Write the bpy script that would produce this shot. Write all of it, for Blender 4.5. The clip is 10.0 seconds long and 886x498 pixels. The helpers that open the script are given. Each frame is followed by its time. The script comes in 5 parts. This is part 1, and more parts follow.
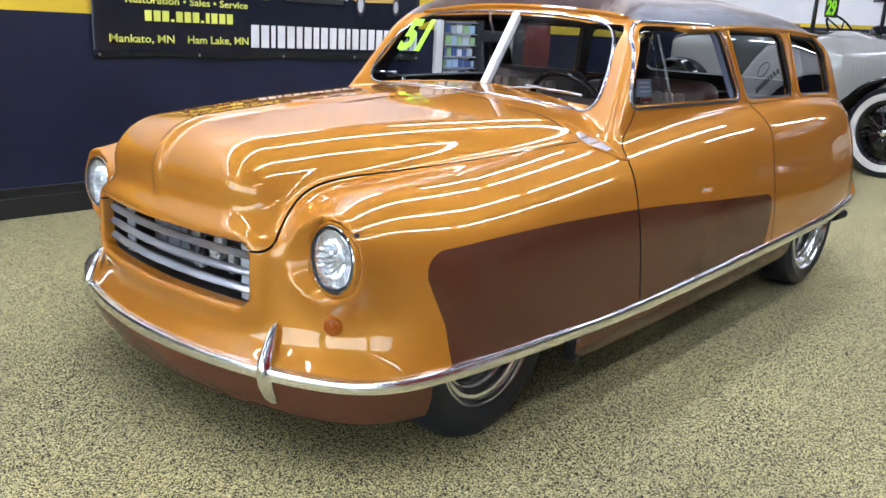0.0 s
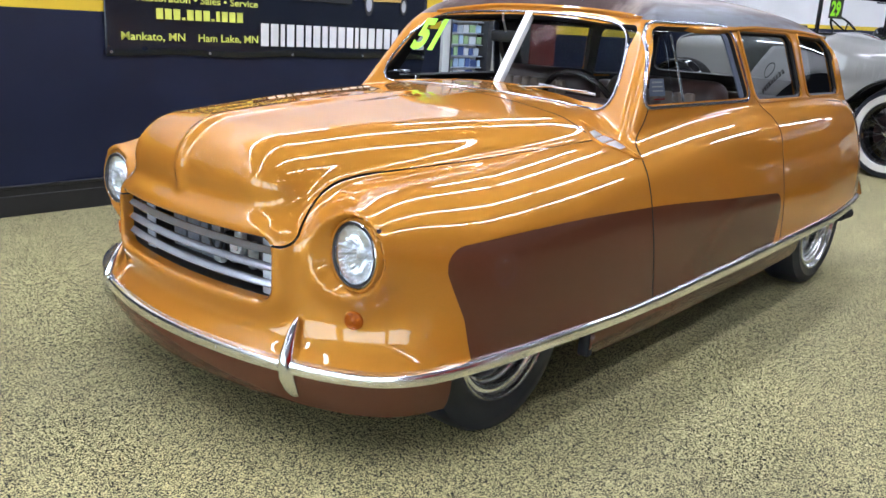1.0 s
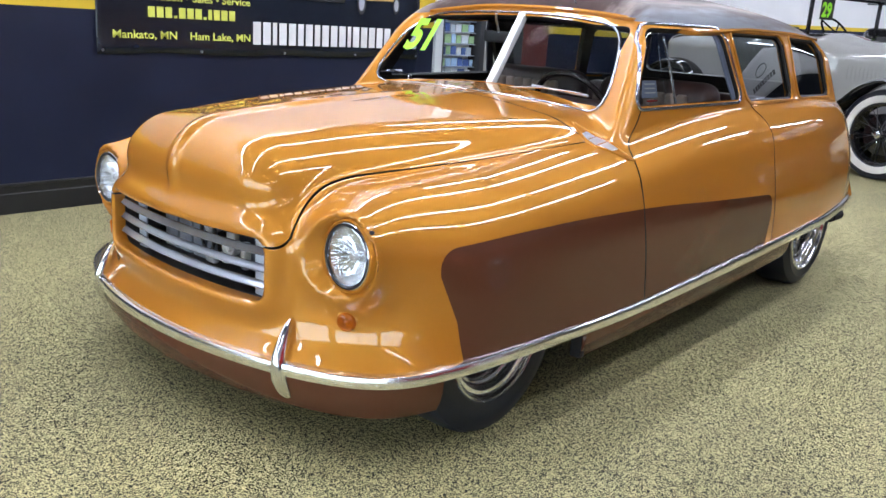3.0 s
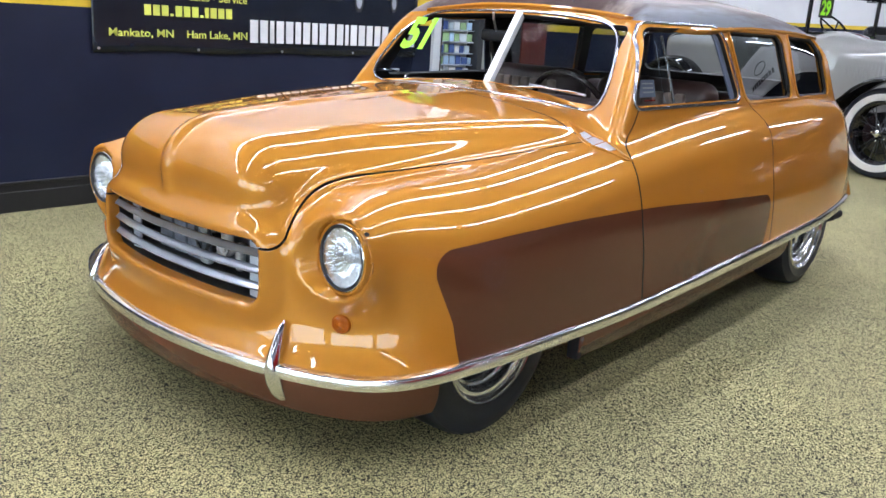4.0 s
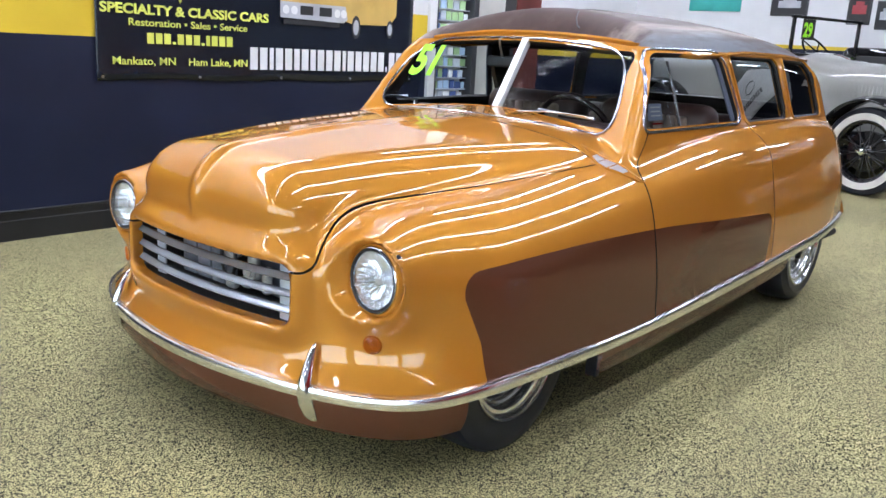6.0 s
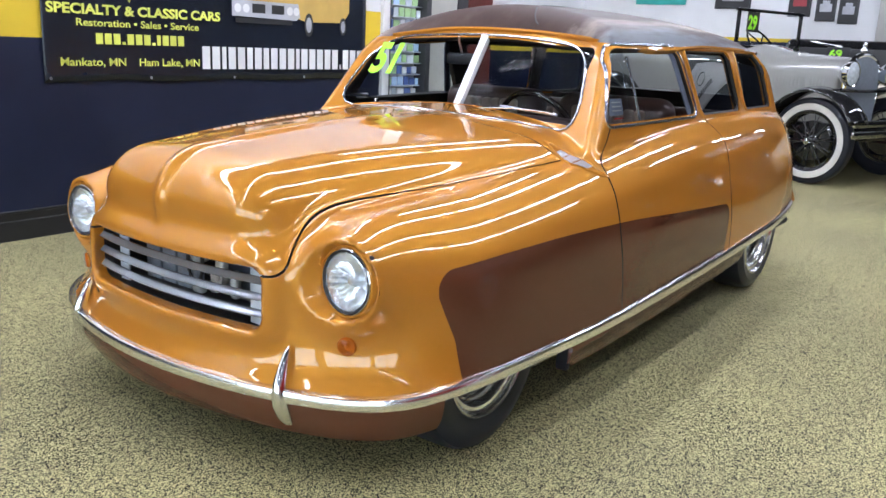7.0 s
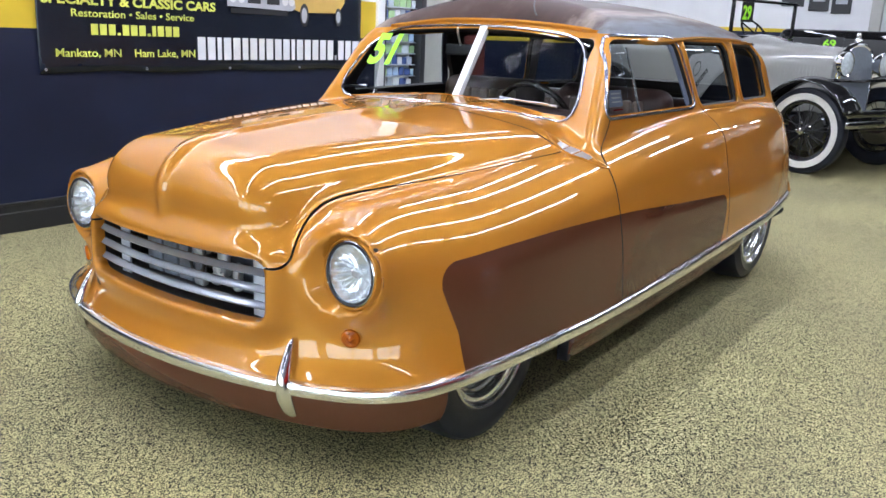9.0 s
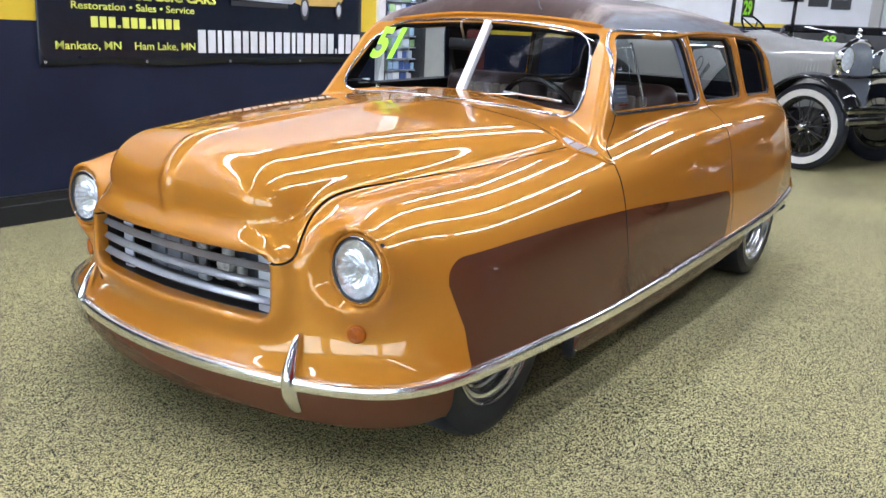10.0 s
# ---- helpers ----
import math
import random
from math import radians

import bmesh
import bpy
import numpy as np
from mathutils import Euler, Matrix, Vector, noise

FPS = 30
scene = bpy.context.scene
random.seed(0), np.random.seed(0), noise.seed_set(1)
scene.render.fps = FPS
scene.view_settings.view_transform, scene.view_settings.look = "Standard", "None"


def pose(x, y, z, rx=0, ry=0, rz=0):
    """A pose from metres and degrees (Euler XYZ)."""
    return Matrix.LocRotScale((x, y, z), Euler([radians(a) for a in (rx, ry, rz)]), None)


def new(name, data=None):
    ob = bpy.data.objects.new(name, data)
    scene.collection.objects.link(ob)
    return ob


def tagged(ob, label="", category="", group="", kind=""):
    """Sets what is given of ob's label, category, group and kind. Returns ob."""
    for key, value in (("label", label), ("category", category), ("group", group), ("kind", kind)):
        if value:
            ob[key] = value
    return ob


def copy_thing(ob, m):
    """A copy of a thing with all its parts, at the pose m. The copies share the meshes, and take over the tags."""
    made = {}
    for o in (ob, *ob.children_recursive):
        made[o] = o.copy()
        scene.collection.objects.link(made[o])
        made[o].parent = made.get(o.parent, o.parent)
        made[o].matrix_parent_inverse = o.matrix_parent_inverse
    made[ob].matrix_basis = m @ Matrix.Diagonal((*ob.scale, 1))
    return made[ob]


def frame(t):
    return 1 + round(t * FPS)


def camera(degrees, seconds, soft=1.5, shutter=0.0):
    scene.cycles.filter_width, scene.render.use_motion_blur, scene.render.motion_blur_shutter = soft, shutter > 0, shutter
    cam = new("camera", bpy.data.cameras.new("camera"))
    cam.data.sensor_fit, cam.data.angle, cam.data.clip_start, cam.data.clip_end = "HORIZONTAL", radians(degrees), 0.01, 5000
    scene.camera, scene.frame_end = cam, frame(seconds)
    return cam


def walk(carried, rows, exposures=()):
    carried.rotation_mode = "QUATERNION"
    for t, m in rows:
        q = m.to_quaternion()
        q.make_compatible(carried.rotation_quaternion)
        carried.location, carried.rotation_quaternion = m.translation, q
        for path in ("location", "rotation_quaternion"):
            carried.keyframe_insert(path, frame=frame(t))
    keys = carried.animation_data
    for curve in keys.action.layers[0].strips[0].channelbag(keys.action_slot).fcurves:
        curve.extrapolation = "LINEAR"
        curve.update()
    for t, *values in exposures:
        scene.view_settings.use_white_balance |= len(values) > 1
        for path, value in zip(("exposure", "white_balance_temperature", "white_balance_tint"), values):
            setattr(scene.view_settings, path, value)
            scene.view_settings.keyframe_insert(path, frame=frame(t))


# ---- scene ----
import collections

cam = camera(55.69, 10.0)
ROWS = [
    (0, -0.901, -2.220, 1.197, -47.54, -14.95, -2.98),
    (0.5, -0.921, -2.218, 1.189, -47.52, -14.87, -3.18),
    (1, -0.964, -2.206, 1.194, -47.49, -14.99, -3.23),
    (1.5, -0.987, -2.201, 1.198, -47.63, -15.00, -3.15),
    (2, -0.986, -2.210, 1.204, -48.00, -14.98, -3.33),
    (2.5, -0.979, -2.207, 1.202, -47.99, -14.98, -3.51),
    (4, -0.945, -2.195, 1.209, -48.06, -15.25, -3.57),
    (4.5, -0.998, -2.206, 1.214, -48.03, -14.77, -3.71),
    (5, -1.031, -2.217, 1.218, -48.07, -13.90, -3.77),
    (6.5, -1.092, -2.108, 1.218, -50.99, -13.63, -2.57),
    (7, -1.106, -2.102, 1.226, -52.91, -13.83, -2.47),
    (7.5, -1.108, -2.096, 1.229, -53.20, -13.99, -2.46),
    (8, -1.111, -2.092, 1.228, -53.28, -14.19, -2.24),
    (8.5, -1.118, -2.091, 1.229, -53.31, -14.28, -2.27),
    (9, -1.127, -2.082, 1.231, -53.43, -14.48, -2.44),
    (9.5, -1.131, -2.069, 1.230, -53.51, -14.67, -2.56),
    (10, -1.132, -2.052, 1.230, -53.60, -14.86, -2.69),
]
walk(cam, [(t, pose(x, y, z, 90 + pitch, roll, yaw)) for t, x, y, z, yaw, pitch, roll in ROWS])
scene.view_settings.exposure = 0.0

# ---- world: a showroom; bright fill comes in through added, unseen west windows ----
world = bpy.data.worlds.new("world")
scene.world = world
world.use_nodes = True
world.node_tree.nodes["Background"].inputs[0].default_value = (0.80, 0.90, 1.0, 1)
world.node_tree.nodes["Background"].inputs[1].default_value = 8.0
TUBE = 28.0       # glow of the fluorescent tubes
CEIL = 3.9        # ceiling height
# tube rows: y, x from, x to, distance from lamp to lamp
# rows at y 2.35 and 0.8 are unseen, added to brighten north and west walls
TUBE_ROWS = [(-3.4, -1.0, 8.0, 2.5), (-1.65, -1.4, 8.8, 2.5), (0.1, -4.2, 8.8, 2.5), (2.35, -6.7, 3.4, 2.5), (1.5, 3.3, 11.4, 2.5),
             (3.6, 6.3, 11.4, 2.5), (-3.0, 9.0, 19.8, 3.8), (-5.4, -7.4, -1.2, 2.5), (0.8, -7.6, -4.6, 2.5)]


# ---- materials ----
def material(name):
    m = bpy.data.materials.new(name)
    m.use_nodes = True
    nt = m.node_tree
    return m, nt, nt.nodes["Principled BSDF"]


def ramp_of(nt, src, stops):
    r = nt.nodes.new("ShaderNodeValToRGB")
    el = r.color_ramp.elements
    while len(el) < len(stops):
        el.new(0.5)
    for e, (p, c) in zip(el, stops):
        e.position, e.color = p, (*c, 1)
    nt.links.new(src, r.inputs[0])
    return r


def coords(nt, scale=(1, 1, 1), kind="Object"):
    tc = nt.nodes.new("ShaderNodeTexCoord")
    mp = nt.nodes.new("ShaderNodeMapping")
    mp.inputs["Scale"].default_value = scale
    nt.links.new(tc.outputs[kind], mp.inputs[0])
    return mp.outputs[0]


def noise_tex(nt, vec, scale, detail=3, rough=0.5):
    n = nt.nodes.new("ShaderNodeTexNoise")
    n.inputs["Scale"].default_value, n.inputs["Detail"].default_value, n.inputs["Roughness"].default_value = scale, detail, rough
    nt.links.new(vec, n.inputs["Vector"])
    return n.outputs[0]


def bump(nt, b, src, strength, dist):
    n = nt.nodes.new("ShaderNodeBump")
    n.inputs["Strength"].default_value, n.inputs["Distance"].default_value = strength, dist
    nt.links.new(src, n.inputs["Height"])
    nt.links.new(n.outputs[0], b.inputs["Normal"])


def plain(name, col, rough=0.5, metal=0.0, var=0.12, scale=6.0, coat=0.0, grain=0.0, grain_scale=200):
    """A painted or moulded surface with slight blotches and fine grain."""
    m, nt, b = material(name)
    v = coords(nt)
    n = noise_tex(nt, v, scale, 4)
    lo, hi = [c * (1 - var) for c in col], [min(1, c * (1 + var)) for c in col]
    r = ramp_of(nt, n, [(0.3, lo), (0.7, hi)])
    nt.links.new(r.outputs[0], b.inputs["Base Color"])
    rr = nt.nodes.new("ShaderNodeMapRange")
    rr.inputs[3].default_value, rr.inputs[4].default_value = rough * 0.85, min(1, rough * 1.15)
    nt.links.new(n, rr.inputs[0])
    nt.links.new(rr.outputs[0], b.inputs["Roughness"])
    b.inputs["Metallic"].default_value = metal
    b.inputs["Coat Weight"].default_value = coat
    b.inputs["Coat Roughness"].default_value = 0.02
    if grain:
        bump(nt, b, noise_tex(nt, v, grain_scale, 2), grain, 0.002)
    return m


def car_paint(name, col, col2, metal, rough, coat=1.0, flake=0.04, pearl=None, share=0.4):
    """Pearl paint: fine metal flake under a clear coat; pearl adds flakes of a second colour by their share."""
    m, nt, b = material(name)
    v = coords(nt)
    vo = nt.nodes.new("ShaderNodeTexVoronoi")
    vo.inputs["Scale"].default_value = 900
    nt.links.new(v, vo.inputs["Vector"])
    n = noise_tex(nt, v, 1.3, 2)
    mix = nt.nodes.new("ShaderNodeMix")
    mix.data_type = "RGBA"
    mix.inputs[6].default_value, mix.inputs[7].default_value = (*col, 1), (*col2, 1)
    nt.links.new(n, mix.inputs[0])
    sep = nt.nodes.new("ShaderNodeSeparateColor")
    nt.links.new(vo.outputs["Color"], sep.inputs[0])
    mx = nt.nodes.new("ShaderNodeMix")
    mx.data_type, mx.blend_type = "RGBA", "MULTIPLY"
    mx.inputs[0].default_value = 1.0
    fl = ramp_of(nt, sep.outputs[0], [(0.0, (1 - flake * 3,) * 3), (1.0, (1 + flake,) * 3)])
    nt.links.new(mix.outputs[2], mx.inputs[6])
    nt.links.new(fl.outputs[0], mx.inputs[7])
    nt.links.new(mx.outputs[2], b.inputs["Base Color"])
    b.inputs["Metallic"].default_value, b.inputs["Roughness"].default_value = metal, rough
    b.inputs["Coat Weight"].default_value, b.inputs["Coat Roughness"].default_value = coat, 0.012
    b.inputs["Coat IOR"].default_value = 1.55
    b.inputs["Specular IOR Level"].default_value = 0.0
    # faint orange peel in the clear coat
    bn = nt.nodes.new("ShaderNodeBump")
    bn.inputs["Strength"].default_value, bn.inputs["Distance"].default_value = 0.02, 0.001
    nt.links.new(noise_tex(nt, v, 60, 2), bn.inputs["Height"])
    wave = nt.nodes.new("ShaderNodeBump")
    wave.inputs["Strength"].default_value, wave.inputs["Distance"].default_value = 0.6, 0.0018
    nt.links.new(noise_tex(nt, v, 6, 1), wave.inputs["Height"])
    nt.links.new(wave.outputs[0], bn.inputs["Normal"])
    nt.links.new(bn.outputs[0], b.inputs["Coat Normal"])
    if pearl:
        g, mixer = nt.nodes.new("ShaderNodeBsdfPrincipled"), nt.nodes.new("ShaderNodeMixShader")
        g.inputs["Base Color"].default_value, g.inputs["Metallic"].default_value, g.inputs["Roughness"].default_value = (*pearl, 1), 1.0, 0.42
        for key in ("Coat Weight", "Coat Roughness", "Coat IOR"):
            g.inputs[key].default_value = b.inputs[key].default_value
        nt.links.new(bn.outputs[0], g.inputs["Coat Normal"])
        mixer.inputs[0].default_value = share
        nt.links.new(b.outputs[0], mixer.inputs[1])
        nt.links.new(g.outputs[0], mixer.inputs[2])
        nt.links.new(mixer.outputs[0], nt.nodes["Material Output"].inputs[0])
    return m


def glass(name, tint=(0.82, 0.88, 0.86), rough=0.0):
    m, nt, b = material(name)
    b.inputs["Base Color"].default_value = (*tint, 1)
    b.inputs["Transmission Weight"].default_value, b.inputs["Roughness"].default_value, b.inputs["IOR"].default_value = 1.0, rough, 1.45
    return m


def pane_glass(name, tint, gloss):
    """Thin flat pane: clear tint with a sharp reflection that grows at grazing angles."""
    m, nt, b = material(name)
    nt.nodes.remove(b)
    out = nt.nodes["Material Output"]
    t, g, mix = nt.nodes.new("ShaderNodeBsdfTransparent"), nt.nodes.new("ShaderNodeBsdfGlossy"), nt.nodes.new("ShaderNodeMixShader")
    fr, mp = nt.nodes.new("ShaderNodeFresnel"), nt.nodes.new("ShaderNodeMapRange")
    fr.inputs[0].default_value = 1.5
    mp.inputs[3].default_value, mp.inputs[4].default_value = gloss, 0.7
    t.inputs[0].default_value = (*tint, 1)
    g.inputs["Roughness"].default_value = 0.01
    nt.links.new(fr.outputs[0], mp.inputs[0])
    nt.links.new(mp.outputs[0], mix.inputs[0])
    nt.links.new(t.outputs[0], mix.inputs[1])
    nt.links.new(g.outputs[0], mix.inputs[2])
    nt.links.new(mix.outputs[0], out.inputs[0])
    return m


def emitter(name, col, strength):
    m, nt, b = material(name)
    b.inputs["Base Color"].default_value = (0.8, 0.8, 0.8, 1)
    b.inputs["Emission Color"].default_value, b.inputs["Emission Strength"].default_value = (*col, 1), strength
    return m


def carpet_material():
    """Rubber-backed speckled flooring: yellow-olive chips among black ones."""
    m, nt, b = material("speckled_floor")
    v = coords(nt)
    vo = nt.nodes.new("ShaderNodeTexVoronoi")
    vo.inputs["Scale"].default_value = 350
    nt.links.new(v, vo.inputs["Vector"])
    sep = nt.nodes.new("ShaderNodeSeparateColor")
    nt.links.new(vo.outputs["Color"], sep.inputs[0])
    big = noise_tex(nt, v, 80, 3, 0.6)
    add = nt.nodes.new("ShaderNodeMath")
    add.operation = "MULTIPLY_ADD"
    add.inputs[1].default_value = 0.75
    nt.links.new(big, add.inputs[0])
    nt.links.new(sep.outputs[0], add.inputs[2])
    r = ramp_of(nt, add.outputs[0], [(0.74, (0.005, 0.005, 0.004)), (0.82, (0.062, 0.060, 0.028)), (0.88, (0.345, 0.32, 0.148)), (0.99, (0.69, 0.62, 0.315))])
    wide = ramp_of(nt, noise_tex(nt, v, 0.7, 3), [(0.3, (0.73, 0.73, 0.74)), (0.7, (1.08, 1.06, 1.0))])
    mx = nt.nodes.new("ShaderNodeMix")
    mx.data_type, mx.blend_type = "RGBA", "MULTIPLY"
    mx.inputs[0].default_value = 1.0
    nt.links.new(r.outputs[0], mx.inputs[6])
    nt.links.new(wide.outputs[0], mx.inputs[7])
    nt.links.new(mx.outputs[2], b.inputs["Base Color"])
    b.inputs["Roughness"].default_value = 0.75
    b.inputs["Specular IOR Level"].default_value = 0.3
    bump(nt, b, add.outputs[0], 0.5, 0.004)
    return m


def tread_rubber():
    m = plain("tyre_rubber", (0.012, 0.015, 0.025), 0.36, 0, 0.2, 12, 0, 0.15, 150)
    m.node_tree.nodes["Principled BSDF"].inputs["Specular IOR Level"].default_value = 0.4
    return m


ORANGE = car_paint("orange_pearl_paint", (0.495, 0.179, 0.022), (0.465, 0.168, 0.019), 0.0, 0.5, pearl=(0.60, 0.335, 0.052), share=0.22)
BROWN = car_paint("chestnut_brown_paint", (0.106, 0.036, 0.020), (0.097, 0.033, 0.017), 0.0, 0.5, 0.85)
BLACKP = car_paint("black_enamel", (0.012, 0.012, 0.013), (0.012, 0.012, 0.013), 0.0, 0.3)
GREYP = car_paint("pale_grey_enamel", (0.30, 0.295, 0.28), (0.285, 0.28, 0.27), 0.0, 0.35)
CHROME = plain("chrome", (0.82, 0.83, 0.85), 0.06, 1.0, 0.04, 3)
SATIN = plain("brushed_aluminium", (0.62, 0.64, 0.68), 0.32, 1.0, 0.08, 20)
DARK = plain("engine_bay_black", (0.012, 0.012, 0.014), 0.6, 0, 0.3)
DARK.node_tree.nodes["Principled BSDF"].inputs["Specular IOR Level"].default_value = 0.15
RUBBER = plain("black_rubber_seal", (0.02, 0.02, 0.022), 0.5)
TYRE = tread_rubber()
WHITEWALL = plain("whitewall_rubber", (0.72, 0.71, 0.68), 0.5)
FLOOR = carpet_material()
NAVY = plain("navy_wall_paint", (0.0085, 0.0122, 0.032), 0.45, 0, 0.15, 2.5, 0, 0.12, 90)
NAVY.node_tree.nodes["Principled BSDF"].inputs["Specular IOR Level"].default_value = 0.3
YELLOW = plain("yellow_wall_paint", (0.66, 0.46, 0.030), 0.45, 0, 0.08, 2, 0, 0.1, 90)
WHITE = plain("white_wall_paint", (0.73, 0.73, 0.74), 0.5, 0, 0.05, 2, 0, 0.1, 90)
BASEBLACK = plain("black_vinyl_base", (0.012, 0.012, 0.014), 0.35)
CEILMAT = plain("grey_ceiling_panel", (0.045, 0.045, 0.048), 0.7, 0, 0.06, 3)
TUBEMAT = emitter("fluorescent_tube", (0.87, 0.92, 1.10), TUBE)
VINYL = plain("brown_vinyl_upholstery", (0.055, 0.028, 0.024), 0.4, 0, 0.2, 15, 0, 0.1, 300)
TAN = plain("tan_vinyl_upholstery", (0.27, 0.20, 0.16), 0.45, 0, 0.12, 15)
CABIN = plain("dark_cabin_trim", (0.010, 0.0085, 0.0085), 0.6, 0, 0.2)
WINDOW = pane_glass("clear_window_glass", (0.70, 0.74, 0.75), 0.02)
[n for n in WINDOW.node_tree.nodes if n.type == "MAP_RANGE"][0].inputs[4].default_value = 0.5
AMBER = glass("amber_lens", (0.40, 0.095, 0.005), 0.10)
AMBER.node_tree.nodes["Principled BSDF"].inputs["Transmission Weight"].default_value = 0.0
LENS = glass("fluted_clear_lens", (0.95, 0.97, 1.0), 0.02)
LENS.node_tree.nodes["Principled BSDF"].inputs["Transmission Weight"].default_value = 0.93
SURROUND = plain("dulled_chrome", (0.48, 0.50, 0.54), 0.24, 1.0, 0.05, 4)
SILVER = plain("silvered_reflector", (0.90, 0.94, 1.0), 0.22, 1.0, 0.03)
BARS = plain("brushed_grille_metal", (0.36, 0.395, 0.445), 0.2, 0.62, 0.05, 12)
TRIM = plain("polished_trim", (0.88, 0.88, 0.88), 0.20, 1.0, 0.04, 3)
LAMPWHITE = plain("white_lamp_housing", (0.8, 0.8, 0.79), 0.4)
# near-white base stands in for the bright ceiling mirrored in the metal divider
BRIGHT = plain("polished_divider", (0.9, 0.9, 0.9), 0.35, 0.3, 0.03)
GREEN = plain("fluorescent_green_paint", (0.36, 0.90, 0.04), 0.5, 0, 0.04)
LIME = plain("lime_letter_vinyl", (0.68, 0.71, 0.12), 0.45, 0, 0.04)
LETTER = plain("white_letter_vinyl", (0.74, 0.74, 0.74), 0.45, 0, 0.04)
BLACKVINYL = plain("black_banner_vinyl", (0.007, 0.0105, 0.020), 0.26, 0, 0.25, 3, 0, 0.25, 14)
PAPER = plain("white_card", (0.78, 0.78, 0.80), 0.5, 0, 0.04)
REDBROWN = plain("red_brown_door_paint", (0.11, 0.018, 0.014), 0.4, 0, 0.2, 4)
GREYPANEL = plain("grey_door_panel", (0.42, 0.41, 0.38), 0.5, 0, 0.1, 4)
STEEL = plain("dark_painted_steel", (0.05, 0.05, 0.055), 0.4, 0.3)
RADIATOR = plain("blue_grey_radiator_core", (0.20, 0.225, 0.28), 0.4, 0.1, 0.25, 40)
BRACKET = plain("pale_blue_grey_bracket", (0.48, 0.52, 0.60), 0.35, 0.2, 0.1, 20)
ENGINE = plain("grey_engine_casting", (0.72, 0.75, 0.80), 0.25, 0.3, 0.3, 30)
SCREENGLASS = pane_glass("windscreen_glass", (0.66, 0.70, 0.71), 0.0)
[n for n in SCREENGLASS.node_tree.nodes if n.type == "MAP_RANGE"][0].inputs[4].default_value = 0.06
GREYWALL = plain("grey_wall_paint", (0.26, 0.26, 0.27), 0.6, 0, 0.06, 2)
CREAM = car_paint("cream_enamel", (0.62, 0.58, 0.44), (0.60, 0.56, 0.43), 0.0, 0.35)
FARPANE = pane_glass("far_window_glass", (0.72, 0.76, 0.77), 0.0)
[n for n in FARPANE.node_tree.nodes if n.type == "MAP_RANGE"][0].inputs[4].default_value = 0.03
# near quarter panes: their dark, mirroring look is put into tint and IOR
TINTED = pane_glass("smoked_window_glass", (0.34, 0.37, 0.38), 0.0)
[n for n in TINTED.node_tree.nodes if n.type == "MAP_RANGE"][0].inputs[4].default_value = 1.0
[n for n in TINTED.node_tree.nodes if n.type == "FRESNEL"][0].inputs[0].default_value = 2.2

RED = car_paint("dark_red_enamel", (0.26, 0.012, 0.010), (0.24, 0.010, 0.009), 0.0, 0.35)
RIM = plain("polished_wheel_metal", (0.88, 0.90, 0.93), 0.14, 0.92, 0.05, 6)
BAYGREY = plain("dark_blue_grey_panel", (0.085, 0.10, 0.135), 0.35, 0.4, 0.2, 30)


# ---- mesh helpers ----
def mesh_object(name, verts, faces, mats, parent=None, label="", smooth=True, normals=None, mat_ids=None):
    me = bpy.data.meshes.new(name)
    me.from_pydata([tuple(map(float, v)) for v in verts], [], [tuple(map(int, f)) for f in faces])
    for m in (mats if isinstance(mats, (list, tuple)) else [mats]):
        me.materials.append(m)
    if mat_ids is not None:
        me.polygons.foreach_set("material_index", np.asarray(mat_ids, dtype=np.int32))
    me.polygons.foreach_set("use_smooth", [smooth] * len(me.polygons))
    if normals is not None:
        me.normals_split_custom_set_from_vertices([tuple(map(float, n)) for n in normals])
    me.update()
    ob = new(name, me)
    if parent is not None:
        ob.parent = parent
    if label:
        ob["label"] = label
    return ob


def part(name, bm, mat, parent, label="", smooth=True, angle=35):
    """Links a bmesh as one mesh object under a thing or a part."""
    me = bpy.data.meshes.new(name)
    bmesh.ops.recalc_face_normals(bm, faces=bm.faces)
    for f in bm.faces:
        f.smooth = smooth
    if smooth:
        for e in bm.edges:
            if len(e.link_faces) == 2 and e.calc_face_angle(0) > radians(angle):
                e.smooth = False
    bm.to_mesh(me)
    bm.free()
    me.materials.append(mat)
    ob = new(name, me)
    if parent is not None:
        ob.parent = parent
    if label:
        ob["label"] = label
    return ob


def thing(name, label, category, at=(0, 0, 0), rz=0, group="", kind=""):
    ob = new(name)
    ob.matrix_basis = pose(*at, 0, 0, rz)
    ob.empty_display_size = 0.1
    return tagged(ob, label, category, group, kind)


def box(x0, x1, y0, y1, z0, z1, r=0.0, seg=2, bm=None):
    """A box between bounds, with rounded edges."""
    b = bm if bm is not None else bmesh.new()
    m = Matrix.Translation(((x0 + x1) / 2, (y0 + y1) / 2, (z0 + z1) / 2)) @ Matrix.Diagonal((x1 - x0, y1 - y0, z1 - z0, 1))
    made = bmesh.ops.create_cube(b, size=1, matrix=m)
    if r > 0:
        es = list({e for v in made["verts"] for e in v.link_edges})
        bmesh.ops.bevel(b, geom=es, offset=r, segments=seg, profile=0.5, affect="EDGES")
    return b


